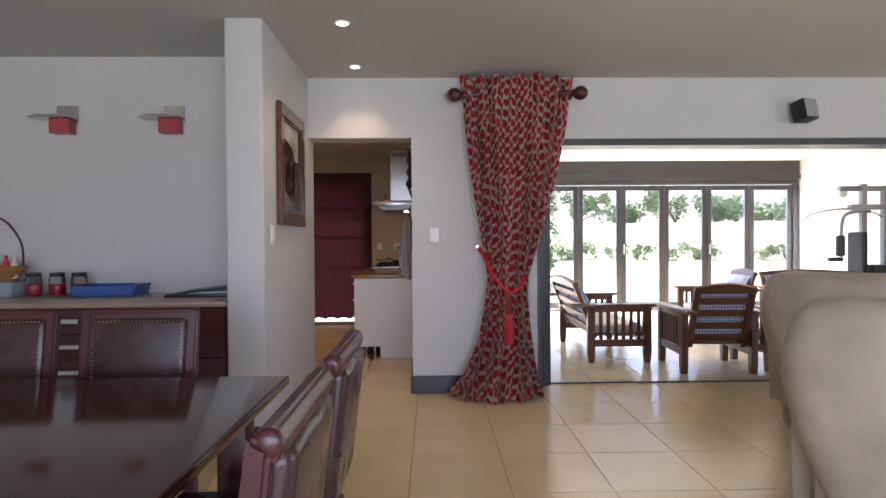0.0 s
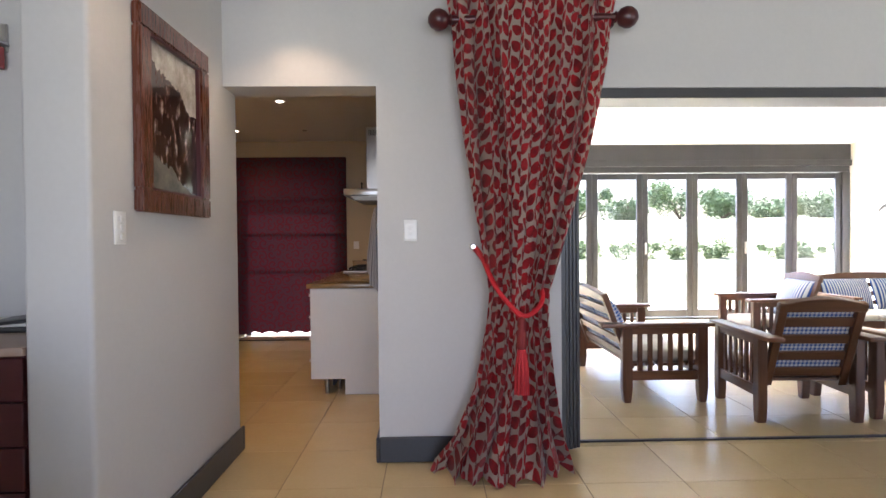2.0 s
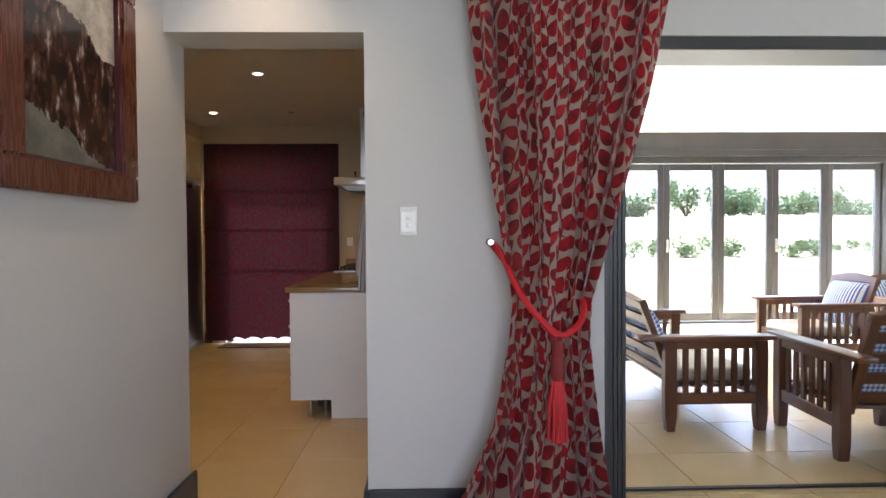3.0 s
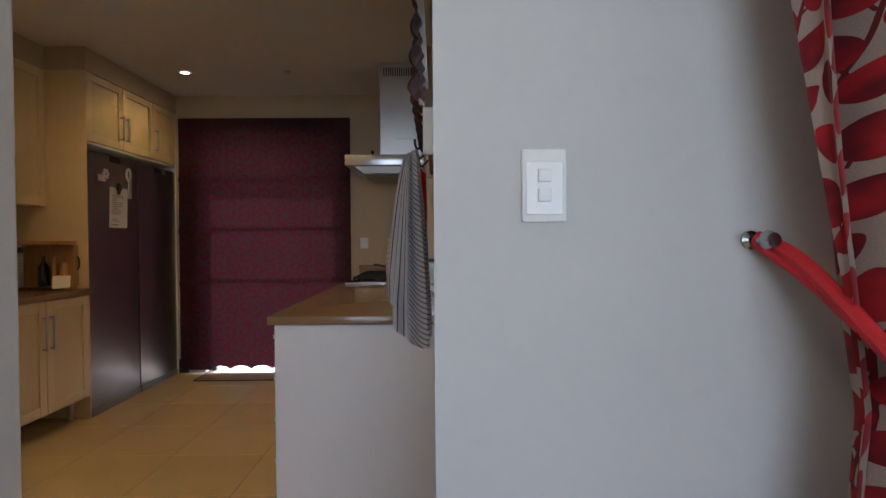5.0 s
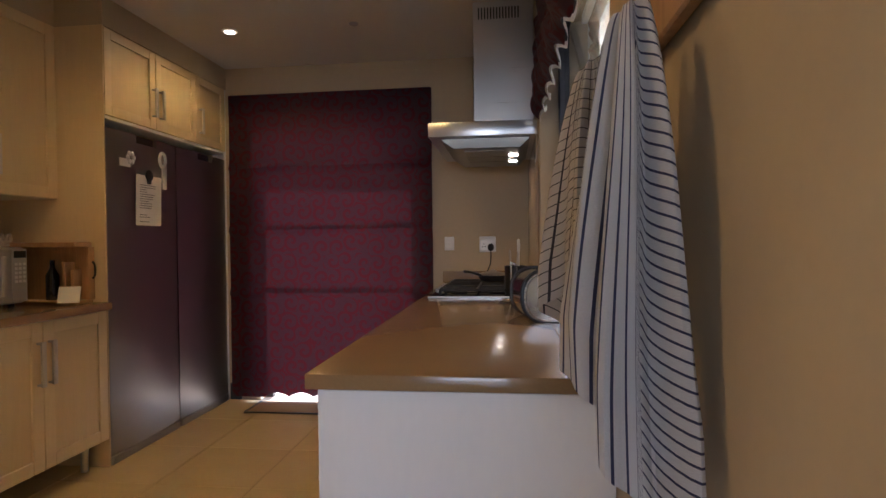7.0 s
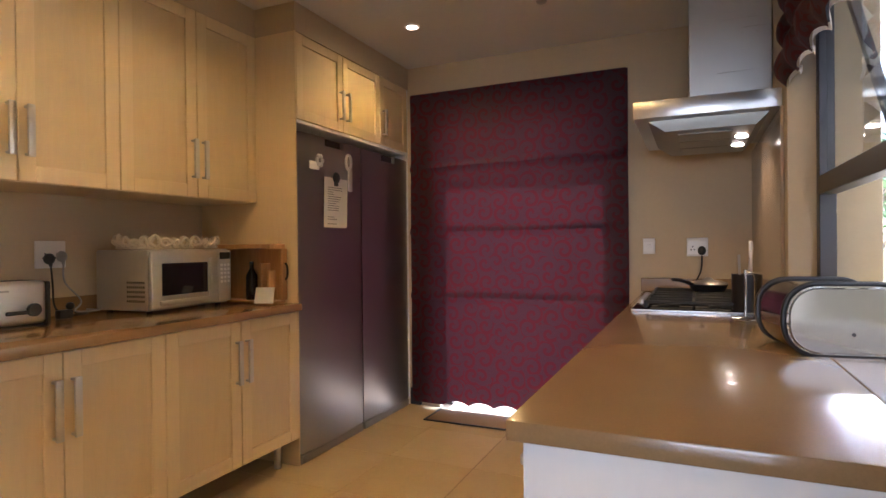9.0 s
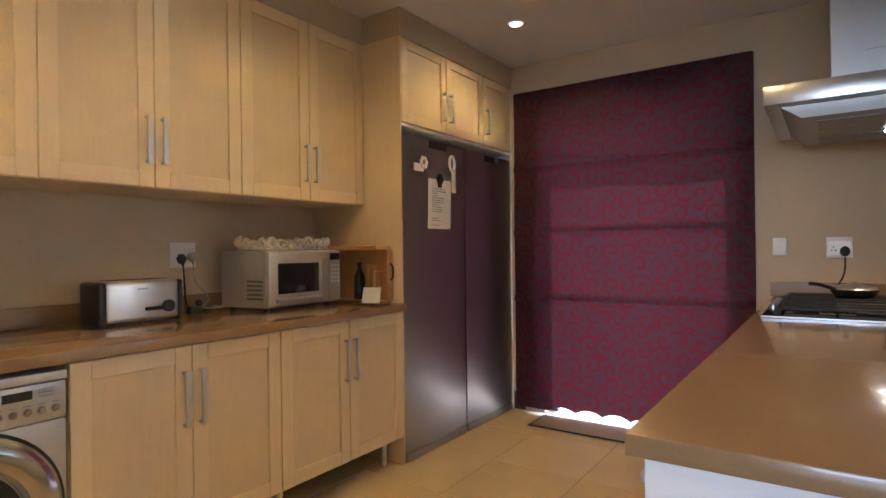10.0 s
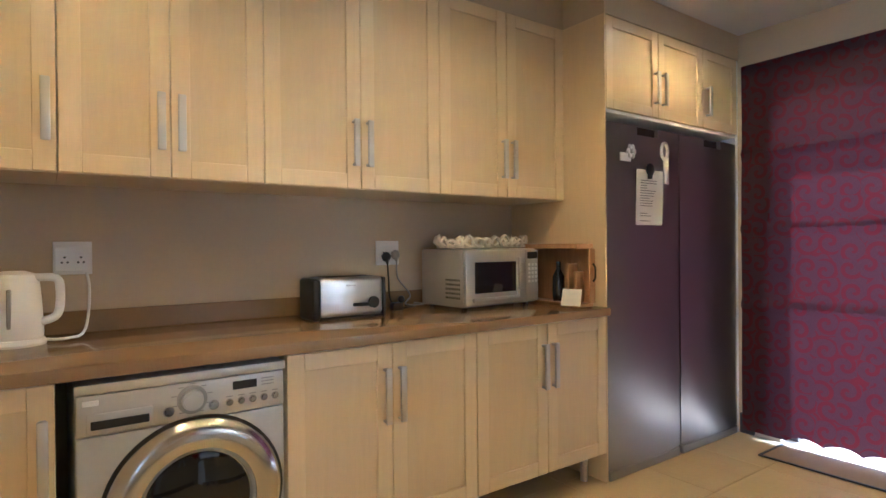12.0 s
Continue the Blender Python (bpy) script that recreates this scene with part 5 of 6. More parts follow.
wall_switch(pose(WEST, 6.655, 1.185, 0, 0, 90), 0, "white double socket with two black plugs", 2, 0.135, 0.125)
wall_switch(pose(WEST, 5.29, 1.185, 0, 0, 90), 0, "white double socket above the worktop", 2, 0.125, 0.125)
for y, z, mt in ((6.635, 1.165, BLACK), (6.69, 1.175, GREYPLASTIC)):
    pl = thing("plug", pose(WEST + 0.012, y, z), "moulded plug and flex hanging from the socket", "plug")
    part("plug_body", M().ball((0.018, 0, 0), 0.02, 0.024, 0.026).cyl((0.022, 0, 0), (0.03, 0, -0.035), 0.012, 0.006, 10), mt, pl)
    part("flex", M().tube([(0.03, 0, -0.035), (0.032, 0.005, -0.12), (0.03, 0.012 if mt == BLACK else 0.08, -0.21), (0.06, 0.03, -0.252), (0.12, 0.06, -0.255), (0.10, 0.12, -0.255), (0.05, 0.09, -0.252)], 0.0042, 6, 5), mt, pl)
pk = thing("power_adapter", pose(-3.06, 6.63, 0.9), "small clear and black adapter on the worktop", "adapter")
part("adapter_body", M().box(-0.02, -0.03, 0, 0.02, 0.03, 0.04, 0.006, 2).ball((0.01, 0.02, 0.055), 0.018), BLACK, pk)

kt = thing("kettle", pose(-3.0, 5.12, 0.9), "white plastic jug kettle on its base", "kettle")
part("base", M().lathe([(0.085, 0), (0.088, 0.008), (0.082, 0.022)], seg=32), WHITEPLASTIC, kt)
part("jug", M().lathe([(0.078, 0.024), (0.08, 0.04), (0.075, 0.14), (0.068, 0.22), (0.062, 0.236), (0.03, 0.248)], seg=32), WHITEPLASTIC, kt)
part("handle", M().tube([(0.02, 0.055, 0.225), (0.02, 0.11, 0.222), (0.02, 0.125, 0.19), (0.02, 0.118, 0.10), (0.02, 0.07, 0.075)], 0.014, 10, 6), WHITEPLASTIC, kt)
part("gauge", M().box(0.066, -0.02, 0.06, 0.078, -0.006, 0.19, 0.003), GREYPLASTIC, kt, "grey water gauge")
part("flex", M().tube([(-0.02, 0.08, 0.01), (0.02, 0.14, 0.012), (-0.05, 0.20, 0.03), (-0.16, 0.22, 0.18), (-0.225, 0.20, 0.27)], 0.005, 6, 6), WHITEPLASTIC, kt)
part("plug", M().ball((-0.222, 0.20, 0.275), 0.022, 0.026, 0.028), WHITEPLASTIC, kt)

wm = thing("washing_machine", pose(-2.475, 5.555, 0), "silver front-loading washing machine under the worktop", "washing machine")
part("body", M().box(-0.58, -0.293, 0.015, -0.012, 0.293, 0.835, 0.008, 2), SILVER, wm)
part("top", M().box(-0.59, -0.295, 0.815, 0.006, 0.295, 0.845, 0.008, 2), SILVER, wm)
pn = part("control_panel", M().box(-0.012, -0.29, 0.70, 0.004, 0.29, 0.815, 0.008, 2), SILVER, wm)
part("front_panel", M().box(-0.012, -0.29, 0.08, 0.0, 0.29, 0.697, 0.008, 2), SILVER, wm)
part("kick_panel", M().box(-0.02, -0.29, 0.015, -0.003, 0.29, 0.077, 0.004), SILVER, wm)
part("dial", M().cyl((0.003, 0.006, 0.762), (0.028, 0.006, 0.762), 0.033, 0.029, 28, 0.005), SILVER, pn, "chrome programme dial")
part("dial_ring", M().cyl((0.002, 0.006, 0.762), (0.010, 0.006, 0.762), 0.043, seg=36, bevel=0.002), GREYPLASTIC, pn)
part("display", M().box(0.0035, 0.125, 0.772, 0.006, 0.20, 0.798, 0.001), BLACK, pn, "dark display")
for y, r in ((0.115, 0.009), (0.151, 0.009), (0.187, 0.009), (0.223, 0.009), (0.259, 0.009), (0.068, 0.013), (-0.058, 0.013)):
    part("button", M().cyl((0.003, y, 0.735), (0.010, y, 0.735), r, seg=14, bevel=0.002), CHROME, pn)
    part("button_ring", M().cyl((0.003, y, 0.735), (0.0052, y, 0.735), r + 0.003, seg=16), GREYPLASTIC, pn)
kl = M()
for k in range(5):
    kl.box(0.0035, 0.105 + 0.036 * k, 0.752, 0.005, 0.125 + 0.036 * k, 0.755, 0)
for k in range(3):
    kl.box(0.0035, 0.215, 0.775 + 0.01 * k, 0.005, 0.255, 0.778 + 0.01 * k, 0)
for k in range(9):
    a = radians(-60 + 37 * k)
    kl.box(0.0035, 0.006 + 0.052 * math.cos(a) - 0.008, 0.762 + 0.046 * math.sin(a), 0.005, 0.006 + 0.052 * math.cos(a) + 0.008, 0.765 + 0.046 * math.sin(a), 0)
part("markings", kl, GREYPLASTIC, pn, "small grey markings", False)
part("detergent_drawer", M().box(0.0, -0.265, 0.705, 0.006, -0.10, 0.762, 0.004, 2), SILVER, pn)
part("drawer_grip", M().box(0.0055, -0.255, 0.718, 0.009, -0.11, 0.742, 0.004), BLACK, pn)
part("badge", M().box(0.0035, -0.275, 0.785, 0.006, -0.235, 0.80, 0.001), WHITEPLASTIC, pn)
face = pose(0.0, 0.02, 0.45, 0, 90, 0)
dr = part("door", M().lathe([(0.165, -0.002), (0.245, 0.0), (0.252, 0.012), (0.243, 0.026), (0.215, 0.038), (0.185, 0.040), (0.168, 0.034), (0.158, 0.012)], seg=56, m=face), DOORSTEEL, wm, "polished round door ring")
# black ring put in for the shade in the gap round the door
part("door_seam", M().lathe([(0.250, -0.002), (0.262, -0.001), (0.262, 0.004), (0.250, 0.004)], seg=56, m=face), BLACK, dr, "black ring standing for the shaded door gap")
part("door_ring", M().lathe([(0.150, 0.0), (0.157, 0.026), (0.167, 0.031), (0.160, 0.0)], seg=56, m=face), GREYPLASTIC, dr)
part("door_glass", M().lathe([(0.152, 0.004), (0.150, 0.020), (0.12, 0.030), (0.06, 0.036), (0.02, 0.037)], seg=48, m=face), DARKGLASS, dr, "dark domed glass")

# east worktop run
pc = thing("worktop", pose(-0.43, 7.4, 0.865), "brown polished stone worktop beneath the window", "worktop")
part("slab", M().box(-0.378, -1.42, 0, 0.25, 1.455, 0.037, 0.004, 2).box(0.2495, -1.42, 0, 0.326, -1.352, 0.037, 0.002).box(0.25, -1.352, 0.0, 0.39, 0.145, 0.037, 0.002), COUNTER, pc)
ep = thing("drawer_cabinet", pose(-0.46, 5.995, 0), "white end panel and drawer cabinet on steel legs", "cabinet")
part("end_panel", M().box(-0.32, -0.003, 0.13, 0.356, 0.016, 0.862, 0.001).box(-0.045, -0.003, 0.002, 0.356, 0.016, 0.131, 0.001), WHITEPANEL, ep, "white melamine end panel")
part("body", M().box(-0.295, 0.017, 0.14, 0.26, 2.84, 0.862, 0.001), WHITEPANEL, ep)
for c in range(4):
    for k in range(4):
        y0, z0 = 0.02 + 0.705 * c, 0.145 + 0.179 * k
        d = part("drawer", M().box(-0.32, y0, z0, -0.297, y0 + 0.70, z0 + 0.175, 0.002), WHITEPANEL, ep)
        part("handle", M().box(-0.348, y0 + 0.05, z0 + 0.11, -0.336, y0 + 0.25, z0 + 0.13, 0.003).box(-0.34, y0 + 0.06, z0 + 0.113, -0.318, y0 + 0.07, z0 + 0.127, 0.001).box(-0.34, y0 + 0.23, z0 + 0.113, -0.318, y0 + 0.24, z0 + 0.127, 0.001), SATIN, d)
for x in (-0.20, -0.12):
    part("leg", M().cyl((x, 0.06 if x < -0.15 else 0.2, 0), (x, 0.06 if x < -0.15 else 0.2, 0.14), 0.018, seg=16), CHROME, ep, "chrome leg")
part("plinth", M().box(-0.20, 0.3, 0.0, -0.18, 2.83, 0.135, 0.002), BLACK, ep)

hb = thing("gas_hob", pose(-0.52, 8.18, 0.902), "black glass gas hob with cast-iron pan supports", "hob")
part("glass_plate", M().box(-0.25, -0.44, 0.0, 0.25, 0.44, 0.010, 0.004, 2), DARKGLASS, hb)
part("steel_rim", M().box(-0.253, -0.445, 0.0, -0.25, 0.445, 0.007, 0.001).box(-0.25, -0.445, 0.0, 0.253, -0.44, 0.007, 0.001), STEEL, hb)
for x, y in ((-0.1, -0.28), (0.12, -0.28), (-0.1, 0.28), (0.12, 0.28), (0.0, 0.0)):
    part("burner", M().lathe([(0.045, 0.01), (0.05, 0.018), (0.04, 0.028), (0.02, 0.032)], (x, y, 0), 20), IRON, hb)
for y in (-0.28, 0.0, 0.28):
    q = M()
    for x in (-0.19, 0.01, 0.21):
        q.box(x - 0.006, y - 0.125, 0.03, x + 0.006, y + 0.125, 0.045, 0.002)
    for yy in (-0.12, 0.0, 0.12):
        q.box(-0.19, y + yy - 0.006, 0.031, 0.21, y + yy + 0.006, 0.044, 0.002)
    for x in (-0.19, 0.21):
        for yy in (-0.12, 0.12):
            q.box(x - 0.008, y + yy - 0.008, 0.01, x + 0.008, y + yy + 0.008, 0.045, 0.002)
    part("pan_support", q, IRON, hb, "cast-iron pan support")
for k in range(5):
    part("knob", M().cyl((-0.225, -0.2 + 0.1 * k, 0.01), (-0.225, -0.2 + 0.1 * k, 0.03), 0.017, seg=16, bevel=0.003), SATIN, hb)
fp = thing("frying_pan", pose(-0.44, 8.38, 0.949) @ Matrix.Diagonal((0.72, 0.72, 0.8, 1)), "dark frying pan and lid with long handles on the hob", "pan")
part("pan_body", M().lathe([(0.10, 0), (0.115, 0.01), (0.135, 0.045), (0.13, 0.045), (0.11, 0.012)], seg=28), IRON, fp)
part("lid", M().lathe([(0.134, 0.046), (0.12, 0.06), (0.04, 0.075), (0.015, 0.09)], seg=28), STEEL, fp, "steel lid")
part("handle", M().tube([(-0.10, -0.08, 0.045), (-0.18, -0.16, 0.075), (-0.24, -0.22, 0.085)], 0.011, 8, 5), BLACK, fp)

hd = thing("cooker_hood", pose(-0.47, 8.07, 1.745), "brushed steel chimney cooker hood, lamps lit", "cooker hood")
part("canopy", M().box(-0.275, -0.45, 0.0, 0.285, 0.45, 0.075, 0.004, 2), STEEL, hd)
# underside and filters get their shade from the darker steel colour
part("underside", M().prism([(-0.22, 0.0), (0.25, 0.0), (0.20, -0.05), (-0.15, -0.05)], "y", -0.38, 0.38), SHADEDSTEEL, hd, "steel underside, coloured darker for shade")
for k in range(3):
    part("filter", M().box(-0.10, -0.30 + 0.205 * k, -0.056, 0.12, -0.11 + 0.205 * k, -0.05, 0.002), SHADEDSTEEL, hd)
ck = part("chimney", M().box(-0.055, -0.15, 0.075, 0.285, 0.15, 0.809, 0.004), STEEL, hd)
sl = M()
for k in range(14):
    sl.box(-0.025 + 0.017 * k, -0.1515, 0.71, -0.017 + 0.017 * k, -0.149, 0.775, 0)
part("vent_slots", sl, BLACK, ck, "", False)
for y in (-0.12, 0.13):
    part("lamp", M().cyl((0.165, y, -0.056), (0.165, y, -0.05), 0.026, seg=20), GLOW, hd, "glowing halogen lamp")
bl = thing("brass_bell", pose(-0.62, 8.25, 1.82), "small dark bell ornament on the cooker hood", "ornament")
part("bell", M().lathe([(0.06, 0), (0.058, 0.008), (0.035, 0.02), (0.02, 0.05), (0.008, 0.06), (0.008, 0.10), (0.016, 0.115), (0.006, 0.13)], seg=16), IRON, bl)

wall_switch(pose(-0.771, 8.86, 1.19), 1, "white isolator switch on the kitchen wall", 0, 0.072, 0.1)
wall_switch(pose(-0.49, 8.86, 1.182), 0, "white double socket with a black plug", 2, 0.12, 0.115)
pl = thing("plug", pose(-0.465, 8.848, 1.16), "black plug and flex behind the hob", "plug")
part("plug_body", M().ball((0, -0.018, 0), 0.024, 0.02, 0.028), BLACK, pl)
part("flex", M().tube([(0, -0.03, -0.03), (-0.005, -0.03, -0.12), (-0.04, -0.03, -0.2), (-0.05, -0.03, -0.26)], 0.0045, 6, 5), BLACK, pl)
us = thing("splashback", pose(-0.5, 8.855, 0.902), "low brown stone upstand behind the hob", "splashback")
part("slab", M().box(-0.32, -0.02, 0.0, 0.318, 0.003, 0.085, 0.003), COUNTER, us)
sp2 = thing("splash_panel", pose(-0.182, 8.2, 0.902), "glossy brown side panel beside the hob", "panel")
part("panel", M().box(-0.012, -0.60, 0.0, 0.0, 0.64, 0.84, 0.002), plain("glossy_taupe_glass", (0.35, 0.27, 0.2), 0.12, var=0.05, bump=0), sp2)

ut = thing("utensil_pot", pose(-0.30, 7.80, 0.902) @ Matrix.Diagonal((1.15, 1.15, 1.2, 1)), "black mesh utensil pot on the worktop", "pot")
part("pot", M().lathe([(0.045, 0), (0.05, 0.005), (0.052, 0.14), (0.046, 0.14), (0.044, 0.02)], seg=20), BLACK, ut)
part("utensil", M().tube([(0, 0, 0.02), (0.01, 0.01, 0.15), (0.02, 0.02, 0.24)], 0.006, 6, 3).tube([(-0.02, 0, 0.02), (-0.025, 0.01, 0.21)], 0.005, 6, 3), STEEL, ut)
part("white_handle", M().cyl((0.012, 0.012, 0.02), (0.016, 0.014, 0.20), 0.005, seg=10).box(0.008, 0.006, 0.20, 0.022, 0.02, 0.26, 0.004, 2), WHITEPLASTIC, ut, "white plastic utensil handle")
rh = thing("roll_holder", pose(-0.325, 7.53, 0.902), "thin chrome paper roll holder", "holder")
part("base_ring", M().tube([(0.055 * math.cos(a * 0.785), 0.055 * math.sin(a * 0.785), 0.006) for a in range(9)], 0.004, 6, 4), CHROME, rh)
part("post", M().cyl((0, 0, 0.004), (0, 0, 0.20), 0.005, seg=10).tube([(0.03, 0, 0.006), (0.03, 0, 0.17), (0, 0, 0.19)], 0.003, 6, 4).cyl((-0.055, 0, 0.006), (0.055, 0, 0.006), 0.004, seg=8), CHROME, rh)

bb = thing("bread_bin", pose(-0.155, 6.93, 0.902, 0, 0, 10), "polished steel bread bin with rounded ends and black rims", "bread bin")


def stadium(w, h, r, n=7):
    pts = []
    for cx, cz, a0 in ((w / 2 - r, r, -90), (w / 2 - r, h - r, 0), (-w / 2 + r, h - r, 90), (-w / 2 + r, r, 180)):
        pts += [(cx + r * math.cos(radians(a0 + 90 * k / n)), cz + r * math.sin(radians(a0 + 90 * k / n))) for k in range(n + 1)]
    return pts


part("shell", M().prism(stadium(0.30, 0.19, 0.08), "y", -0.09, 0.14), CHROME, bb)
part("front_face", M().prism([(x * 0.97, 0.003 + z * 0.97) for x, z in stadium(0.30, 0.19, 0.08)], "y", -0.112, -0.09, 0.008, 3), CHROME, bb, "mirror-bright bulged end")
for y in (-0.098, 0.135):
    part("rim", M().tube([(x * 1.01, y, z * 1.01 + 0.001) for x, z in stadium(0.30, 0.19, 0.08)] + [(stadium(0.30, 0.19, 0.08)[0][0], y, 0.001)], 0.007, 8, 1), BLACK, bb, "black rubber rim")
part("keyhole", M().cyl((0.01, -0.1125, 0.06), (0.01, -0.1135, 0.06), 0.005, seg=10), BLACK, bb)

# kitchen window
kw = tagged(new("window_2"), "charcoal aluminium kitchen window, upper sash open", "window", "", "structure")
part("window_frame", M().box(-0.085, 6.05, 0.903, -0.03, 6.09, 2.27, 0.003).box(-0.085, 7.50, 0.903, -0.03, 7.55, 2.27, 0.003).box(-0.085, 6.09, 2.22, -0.03, 7.50, 2.27, 0.003).box(-0.085, 6.09, 1.38, -0.03, 7.50, 1.45, 0.003), ALU, kw)
pn = part("pane", M().box(-0.06, 6.09, 1.45, -0.055, 7.50, 2.22, 0), WINGLASS, kw, "clear glass pane", False)
pn.visible_shadow = False
part("window_sill", M().box(-0.04, 6.05, 0.862, 0.36, 7.55, 0.895, 0.004), PAVING, kw, "pale concrete outer sill ledge")
ts2 = pose(-0.02, 0, 2.22, 0, -14, 0)
part("open_sash", M().box(-0.015, 6.10, -0.70, 0.015, 7.49, -0.65, 0.003, 1, ts2).box(-0.015, 6.10, -0.65, 0.015, 6.14, 0.0, 0.003, 1, ts2).box(-0.015, 7.45, -0.65, 0.015, 7.49, 0.0, 0.003, 1, ts2), ALU, kw, "aluminium sash tilted outwards")
tub = thing("tub", pose(0.22, 7.40, 0.895), "yellow plastic tub on the outer ledge", "tub")
part("tub_body", M().lathe([(0.065, 0), (0.07, 0.01), (0.09, 0.12), (0.097, 0.12), (0.097, 0.13), (0.085, 0.13), (0.065, 0.015)], seg=28), YELLOW, tub)
orn = thing("garden_ornament", pose(0.42, 8.55, -0.12) @ Matrix.Diagonal((0.6, 0.6, 0.95, 1)), "plain cream and yellow garden ornament on a post", "ornament")
part("ornament_body", M().lathe([(0.05, 0), (0.05, 0.9), (0.09, 1.0), (0.13, 1.12), (0.12, 1.25), (0.07, 1.38), (0.05, 1.45)], seg=16), CERAMIC, orn)
part("ornament_top", M().lathe([(0.03, 1.44), (0.045, 1.48), (0.07, 1.52), (0.03, 1.55)], seg=16), MAHOG, orn)


def valance():
    v = thing("roman_blind", pose(-0.15, 6.8, 1.78), "gathered dark red patterned blind with pale scalloped edge", "blind")

    def fn(u, w):
        y = -0.74 + 1.49 * u
        z = 0.02 + 0.48 * w + 0.035 * (1 - w) * abs(math.sin(u * math.pi * 7)) 
        fold = 0.045 * abs(math.sin(w * math.pi * 3.5)) * (1 - 0.5 * w)
        return (-fold - 0.02 - 0.012 * math.sin(u * 40), y, z - 0.04 * fold), (y * 1.0, w * 0.9)
    part("drape", M().sheet(fn, 120, 40, 0.004), VALANCE, v)

    def fl(u, w):
        y = -0.74 + 1.49 * u
        return (-0.012 - 0.012 * math.sin(u * 40), y, 0.008 + 0.022 * w + 0.035 * abs(math.sin(u * math.pi * 7))), (u, w)
    part("lining", M().sheet(fl, 120, 3, 0.003), LINING, v, "pale scalloped lining edge")
    part("batten", M().box(-0.03, -0.74, 0.48, 0.0, 0.75, 0.52, 0.003), WHITEPANEL, v)


valance()

# towel rack on the wall beside the door
rk = thing("towel_rack", pose(JAMB, 5.60, 1.50), "whitewashed wooden rack with hooks", "rack")
part("board", M().box(-0.022, -0.28, -0.02, 0.0, 0.34, 0.09, 0.004), PINE, rk)
for y in (-0.275, 0.335):
    part("edge_board", M().box(-0.035, y - 0.01, -0.03, -0.002, y + 0.01, 0.11, 0.003), WHITEPANEL, rk)
for y in (-0.20, 0.0, 0.22):
    part("hook", M().tube([(-0.02, y, 0.03), (-0.05, y, 0.0), (-0.06, y, 0.01), (-0.062, y, 0.03)], 0.004, 6, 4), IRON, rk)


def towel(y, x, length, material, label, w_top, w_bot, seed, name="tea_towel", depth=0.055, tip=0.0, slope=0.0):
    t = thing(name, pose(x, y, 1.50), label, "towel", "towels on the rack")
    r = random.Random(seed)
    p1, p2 = r.uniform(0, 6), r.uniform(0, 6)

    def fn(u, v):
        grow = 0.25 + 0.75 * min(1, v * 1.2) ** 0.7
        a = radians(-150 + 300 * u)
        fold = 1 + 0.24 * math.sin(6 * a + p1) + 0.12 * math.sin(11 * a + p2 + 2 * v)
        x = -0.015 - depth * grow * fold * math.cos(a)
        y = 0.5 * w_bot * grow * fold * math.sin(a) + 0.012 * math.sin(6 * v + p2)
        z = -length * v * (0.87 + 0.13 * math.sin(1.5 * a + tip)) - 0.01 * math.cos(a)
        s = u * 0.42
        if u < slope:
            s = 0.55 * s + 0.8 * v * length
        return (min(x, 0.045), y, z), (s, v * length)
    part("cloth", M().sheet(fn, 70, 50, 0.003), material, t)
    return t


towel(5.47, -0.16, 0.62, TEATOWEL, "white tea towel with navy stripes hanging on the rack", 0.06, 0.21, 3, depth=0.075, tip=4.45, slope=0.23)
towel(5.70, -0.175, 0.46, CHECKTOWEL, "white tea towel with dark checks hanging on the rack", 0.06, 0.22, 8, depth=0.07)
om = thing("oven_glove", pose(-0.165, 5.93, 1.50), "red quilted oven glove hanging on the rack", "oven glove", "towels on the rack")
part("glove", M().prism([(-0.05, 0.0), (0.05, 0.0), (0.075, -0.12), (0.085, -0.25), (0.07, -0.36), (0.0, -0.41), (-0.06, -0.37), (-0.085, -0.28), (-0.07, -0.15)], "x", -0.03, 0.025, 0.016, 3), REDCLOTH, om)
part("thumb", M().prism([(-0.06, -0.14), (-0.11, -0.2), (-0.12, -0.27), (-0.09, -0.29), (-0.06, -0.24)], "x", -0.02, 0.015, 0.01, 3), REDCLOTH, om)


# door blind
def door_blind():
    b = thing("door_blind", pose(-1.68, 8.83, 0), "maroon damask fabric blind with scrolls over the door", "blind")

    def fn(u, v):
        x = -0.785 + 1.575 * u
        z0 = 0.035 + (0.032 * abs(math.sin((x + 0.52) * math.pi / 0.19)) ** 0.7 if -0.52 < x < 0.62 else 0.0)
        z = z0 + (2.34 - z0) * v
        y = 0.0
        for c in (0.83, 1.31, 1.785):
            y -= 0.016 * math.exp(-((z - c) / 0.02) ** 2)
        y += 0.006 * math.sin(3 * x + 2 * z) + 0.004 * math.sin(11 * x + 5 * z) - 0.012 * max(0, 1 - z / 0.5) * math.sin(9 * x)
        return (x, y, z), (x, z)
    part("cloth", M().sheet(fn, 160, 120, 0.003), BLIND, b)
    part("head_rail", M().box(-0.78, 0.006, 2.30, 0.78, 0.028, 2.345, 0.003), MAHOG, b)


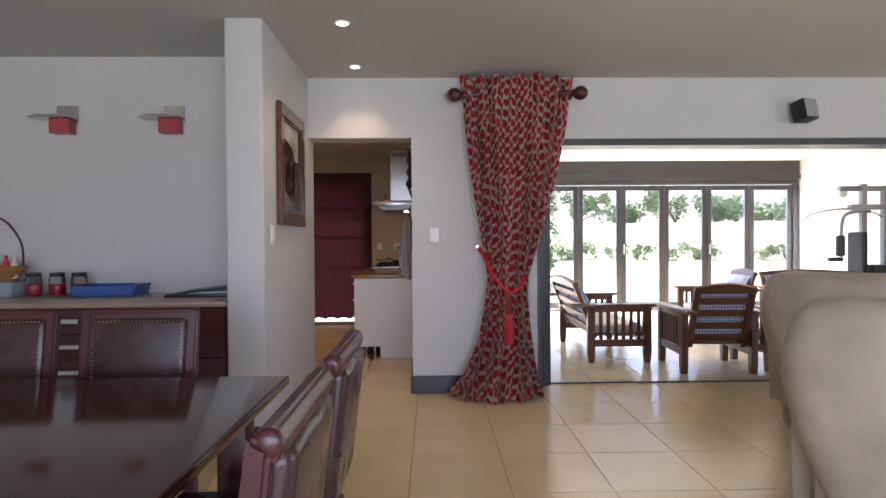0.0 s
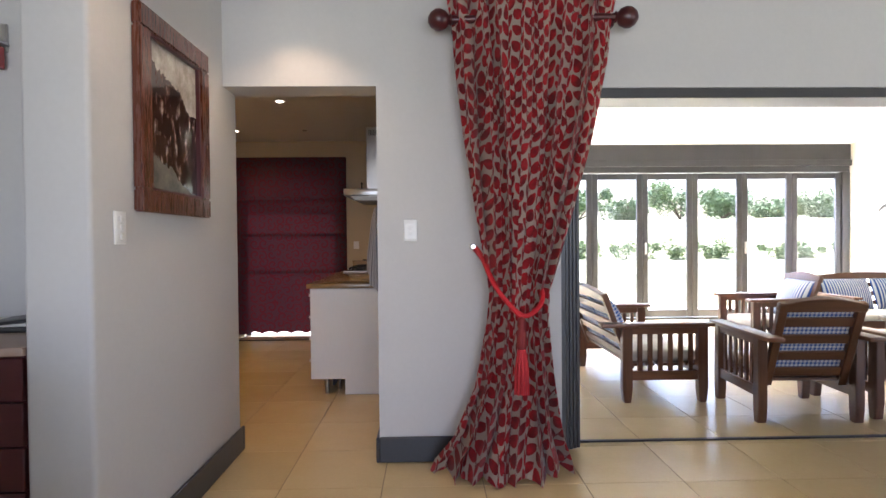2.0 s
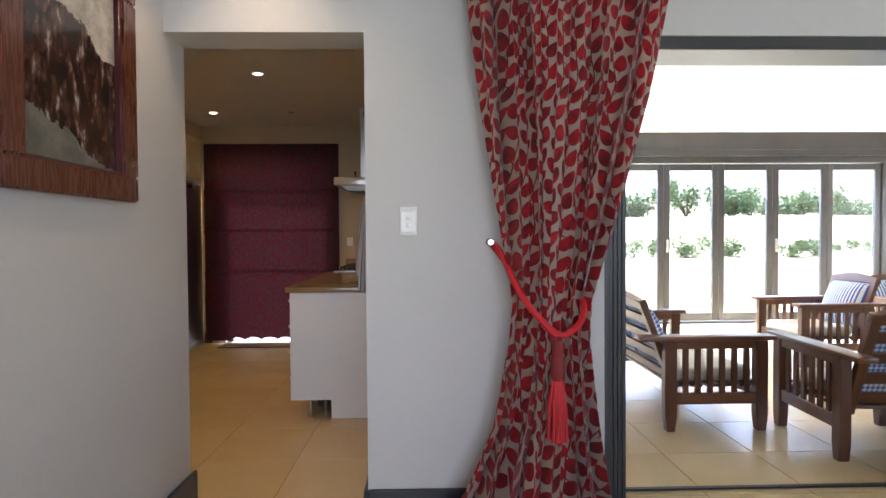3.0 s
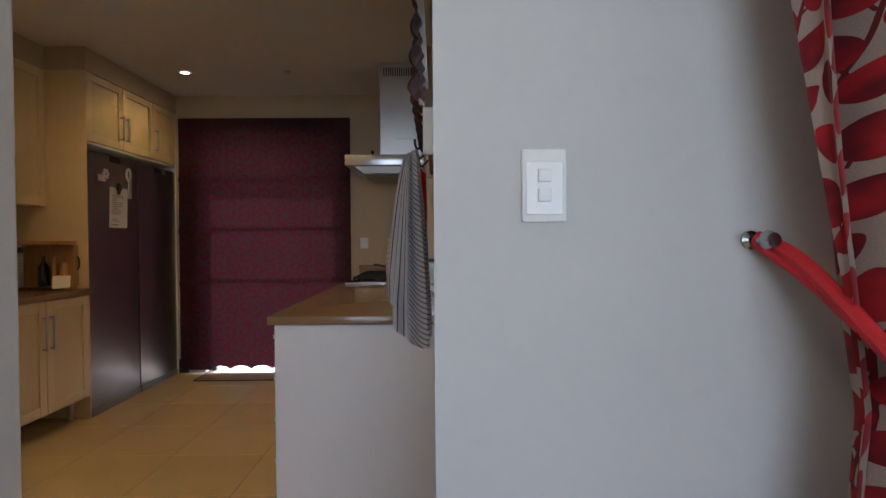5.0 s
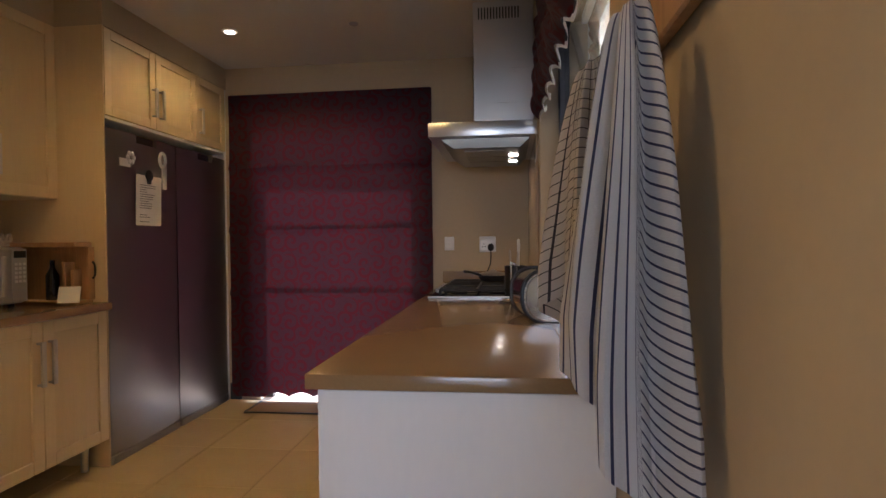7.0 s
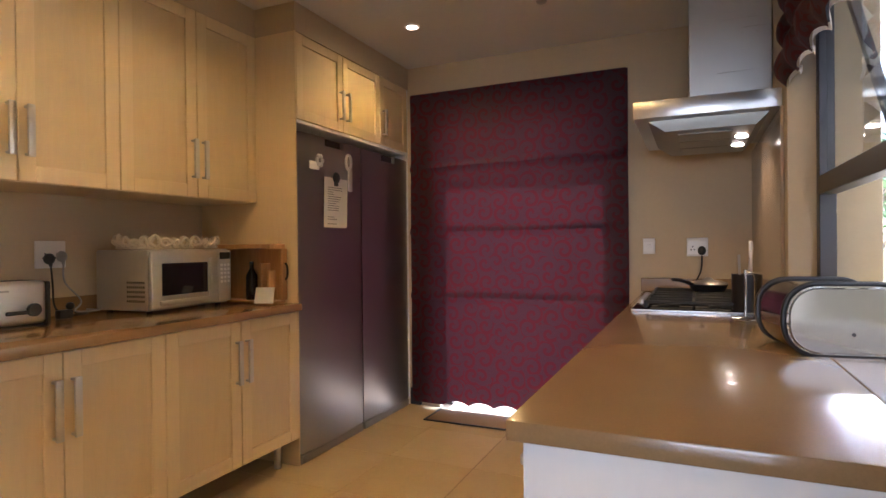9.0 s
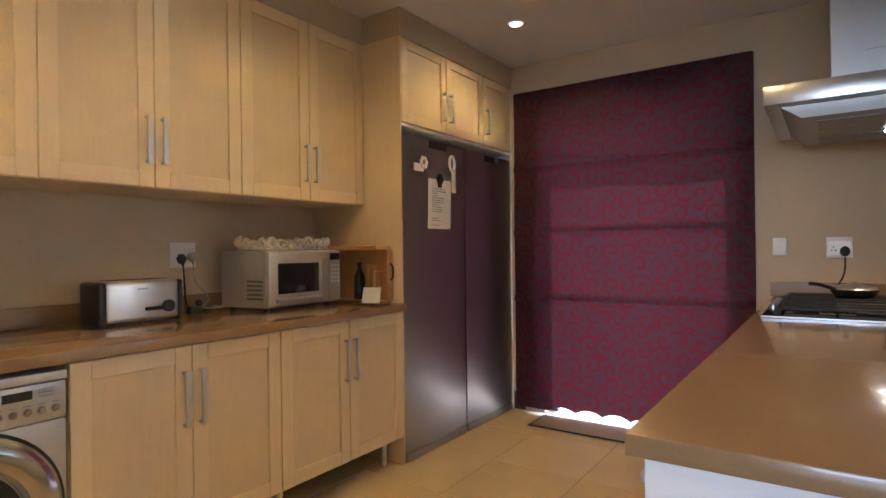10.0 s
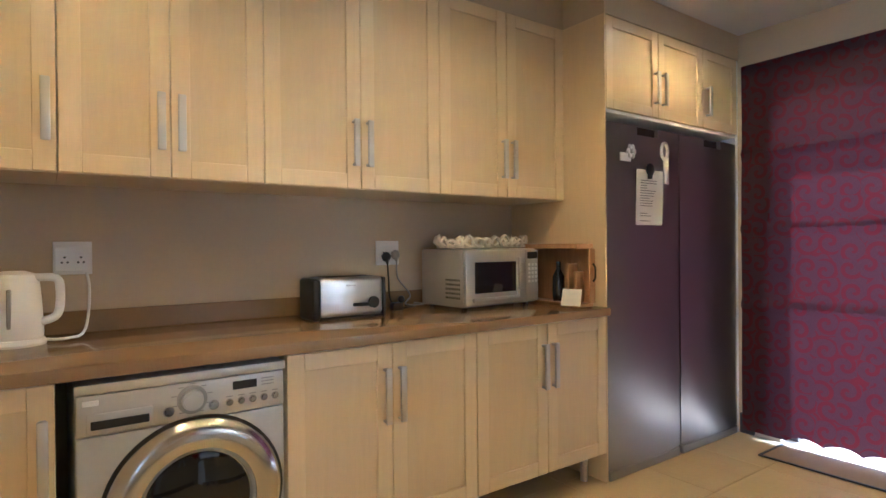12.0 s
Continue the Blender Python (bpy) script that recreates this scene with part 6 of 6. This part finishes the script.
door_blind()
dm = thing("doormat", pose(-1.55, 8.68, 0.0), "flat brown doormat with a dark border", "doormat")
part("mat_surface", M().box(-0.66, -0.145, 0.002, 0.6, 0.13, 0.010, 0.003), MATCLOTH, dm)
part("border", M().box(-0.675, -0.16, 0.002, 0.615, -0.145, 0.012, 0.002).box(-0.675, -0.145, 0.002, -0.66, 0.13, 0.012, 0.002), BLACK, dm, "dark border")
kd = tagged(new("door_5"), "white-framed glass back door behind the blind", "door", "", "structure")
part("door_frame", M().box(-2.25, 8.95, 0, -2.19, 9.0, 2.2, 0.003).box(-1.06, 8.95, 0, -1.0, 9.0, 2.2, 0.003).box(-2.19, 8.95, 2.14, -1.06, 9.0, 2.2, 0.003), ALU, kd)

# ---- floor tiles ----
PITCH = 0.515
X0, Y0 = 0.968, 4.262


def tiles(parent, x0, y0, x1, y1):
    cache = {}
    i0, i1 = math.floor((x0 - X0) / PITCH), math.ceil((x1 - X0) / PITCH)
    j0, j1 = math.floor((y0 - Y0) / PITCH), math.ceil((y1 - Y0) / PITCH)
    for i in range(i0, i1):
        for j in range(j0, j1):
            a, b = max(x0, X0 + i * PITCH), min(x1, X0 + (i + 1) * PITCH)
            c, d = max(y0, Y0 + j * PITCH), min(y1, Y0 + (j + 1) * PITCH)
            if b - a < 0.03 or d - c < 0.03:
                continue
            key = (round(b - a, 3), round(d - c, 3))
            if key not in cache:
                w, h = key[0] / 2 - 0.0017, key[1] / 2 - 0.0017
                cache[key] = finish("tile", M().box(-w, -h, -0.012, w, h, 0.0, 0.0015), TILE)
            ob = new("tile", cache[key])
            ob.parent = parent
            ob.location = ((a + b) / 2, (c + d) / 2, 0.0)


tiles(fl_d, -3.0, 0.5, 4.6, 4.777)
tiles(fl_k, -3.2, 4.777, -0.10, 8.86)
tiles(fl_s, 0.93, 4.777, 6.65, 9.9)
rest = M()
for x0, x1, y0, y1 in ((-4.6, 6.2, -4.0, 0.5), (4.6, 6.2, 0.5, 4.8), (-4.6, -3.0, 0.5, 4.05)):
    rest.box(x0, y0, -0.012, x1, y1, 0.0, 0)
st = part("tile_field", rest, TILE, fl_d, "", False)
st["kind"] = "stuff"
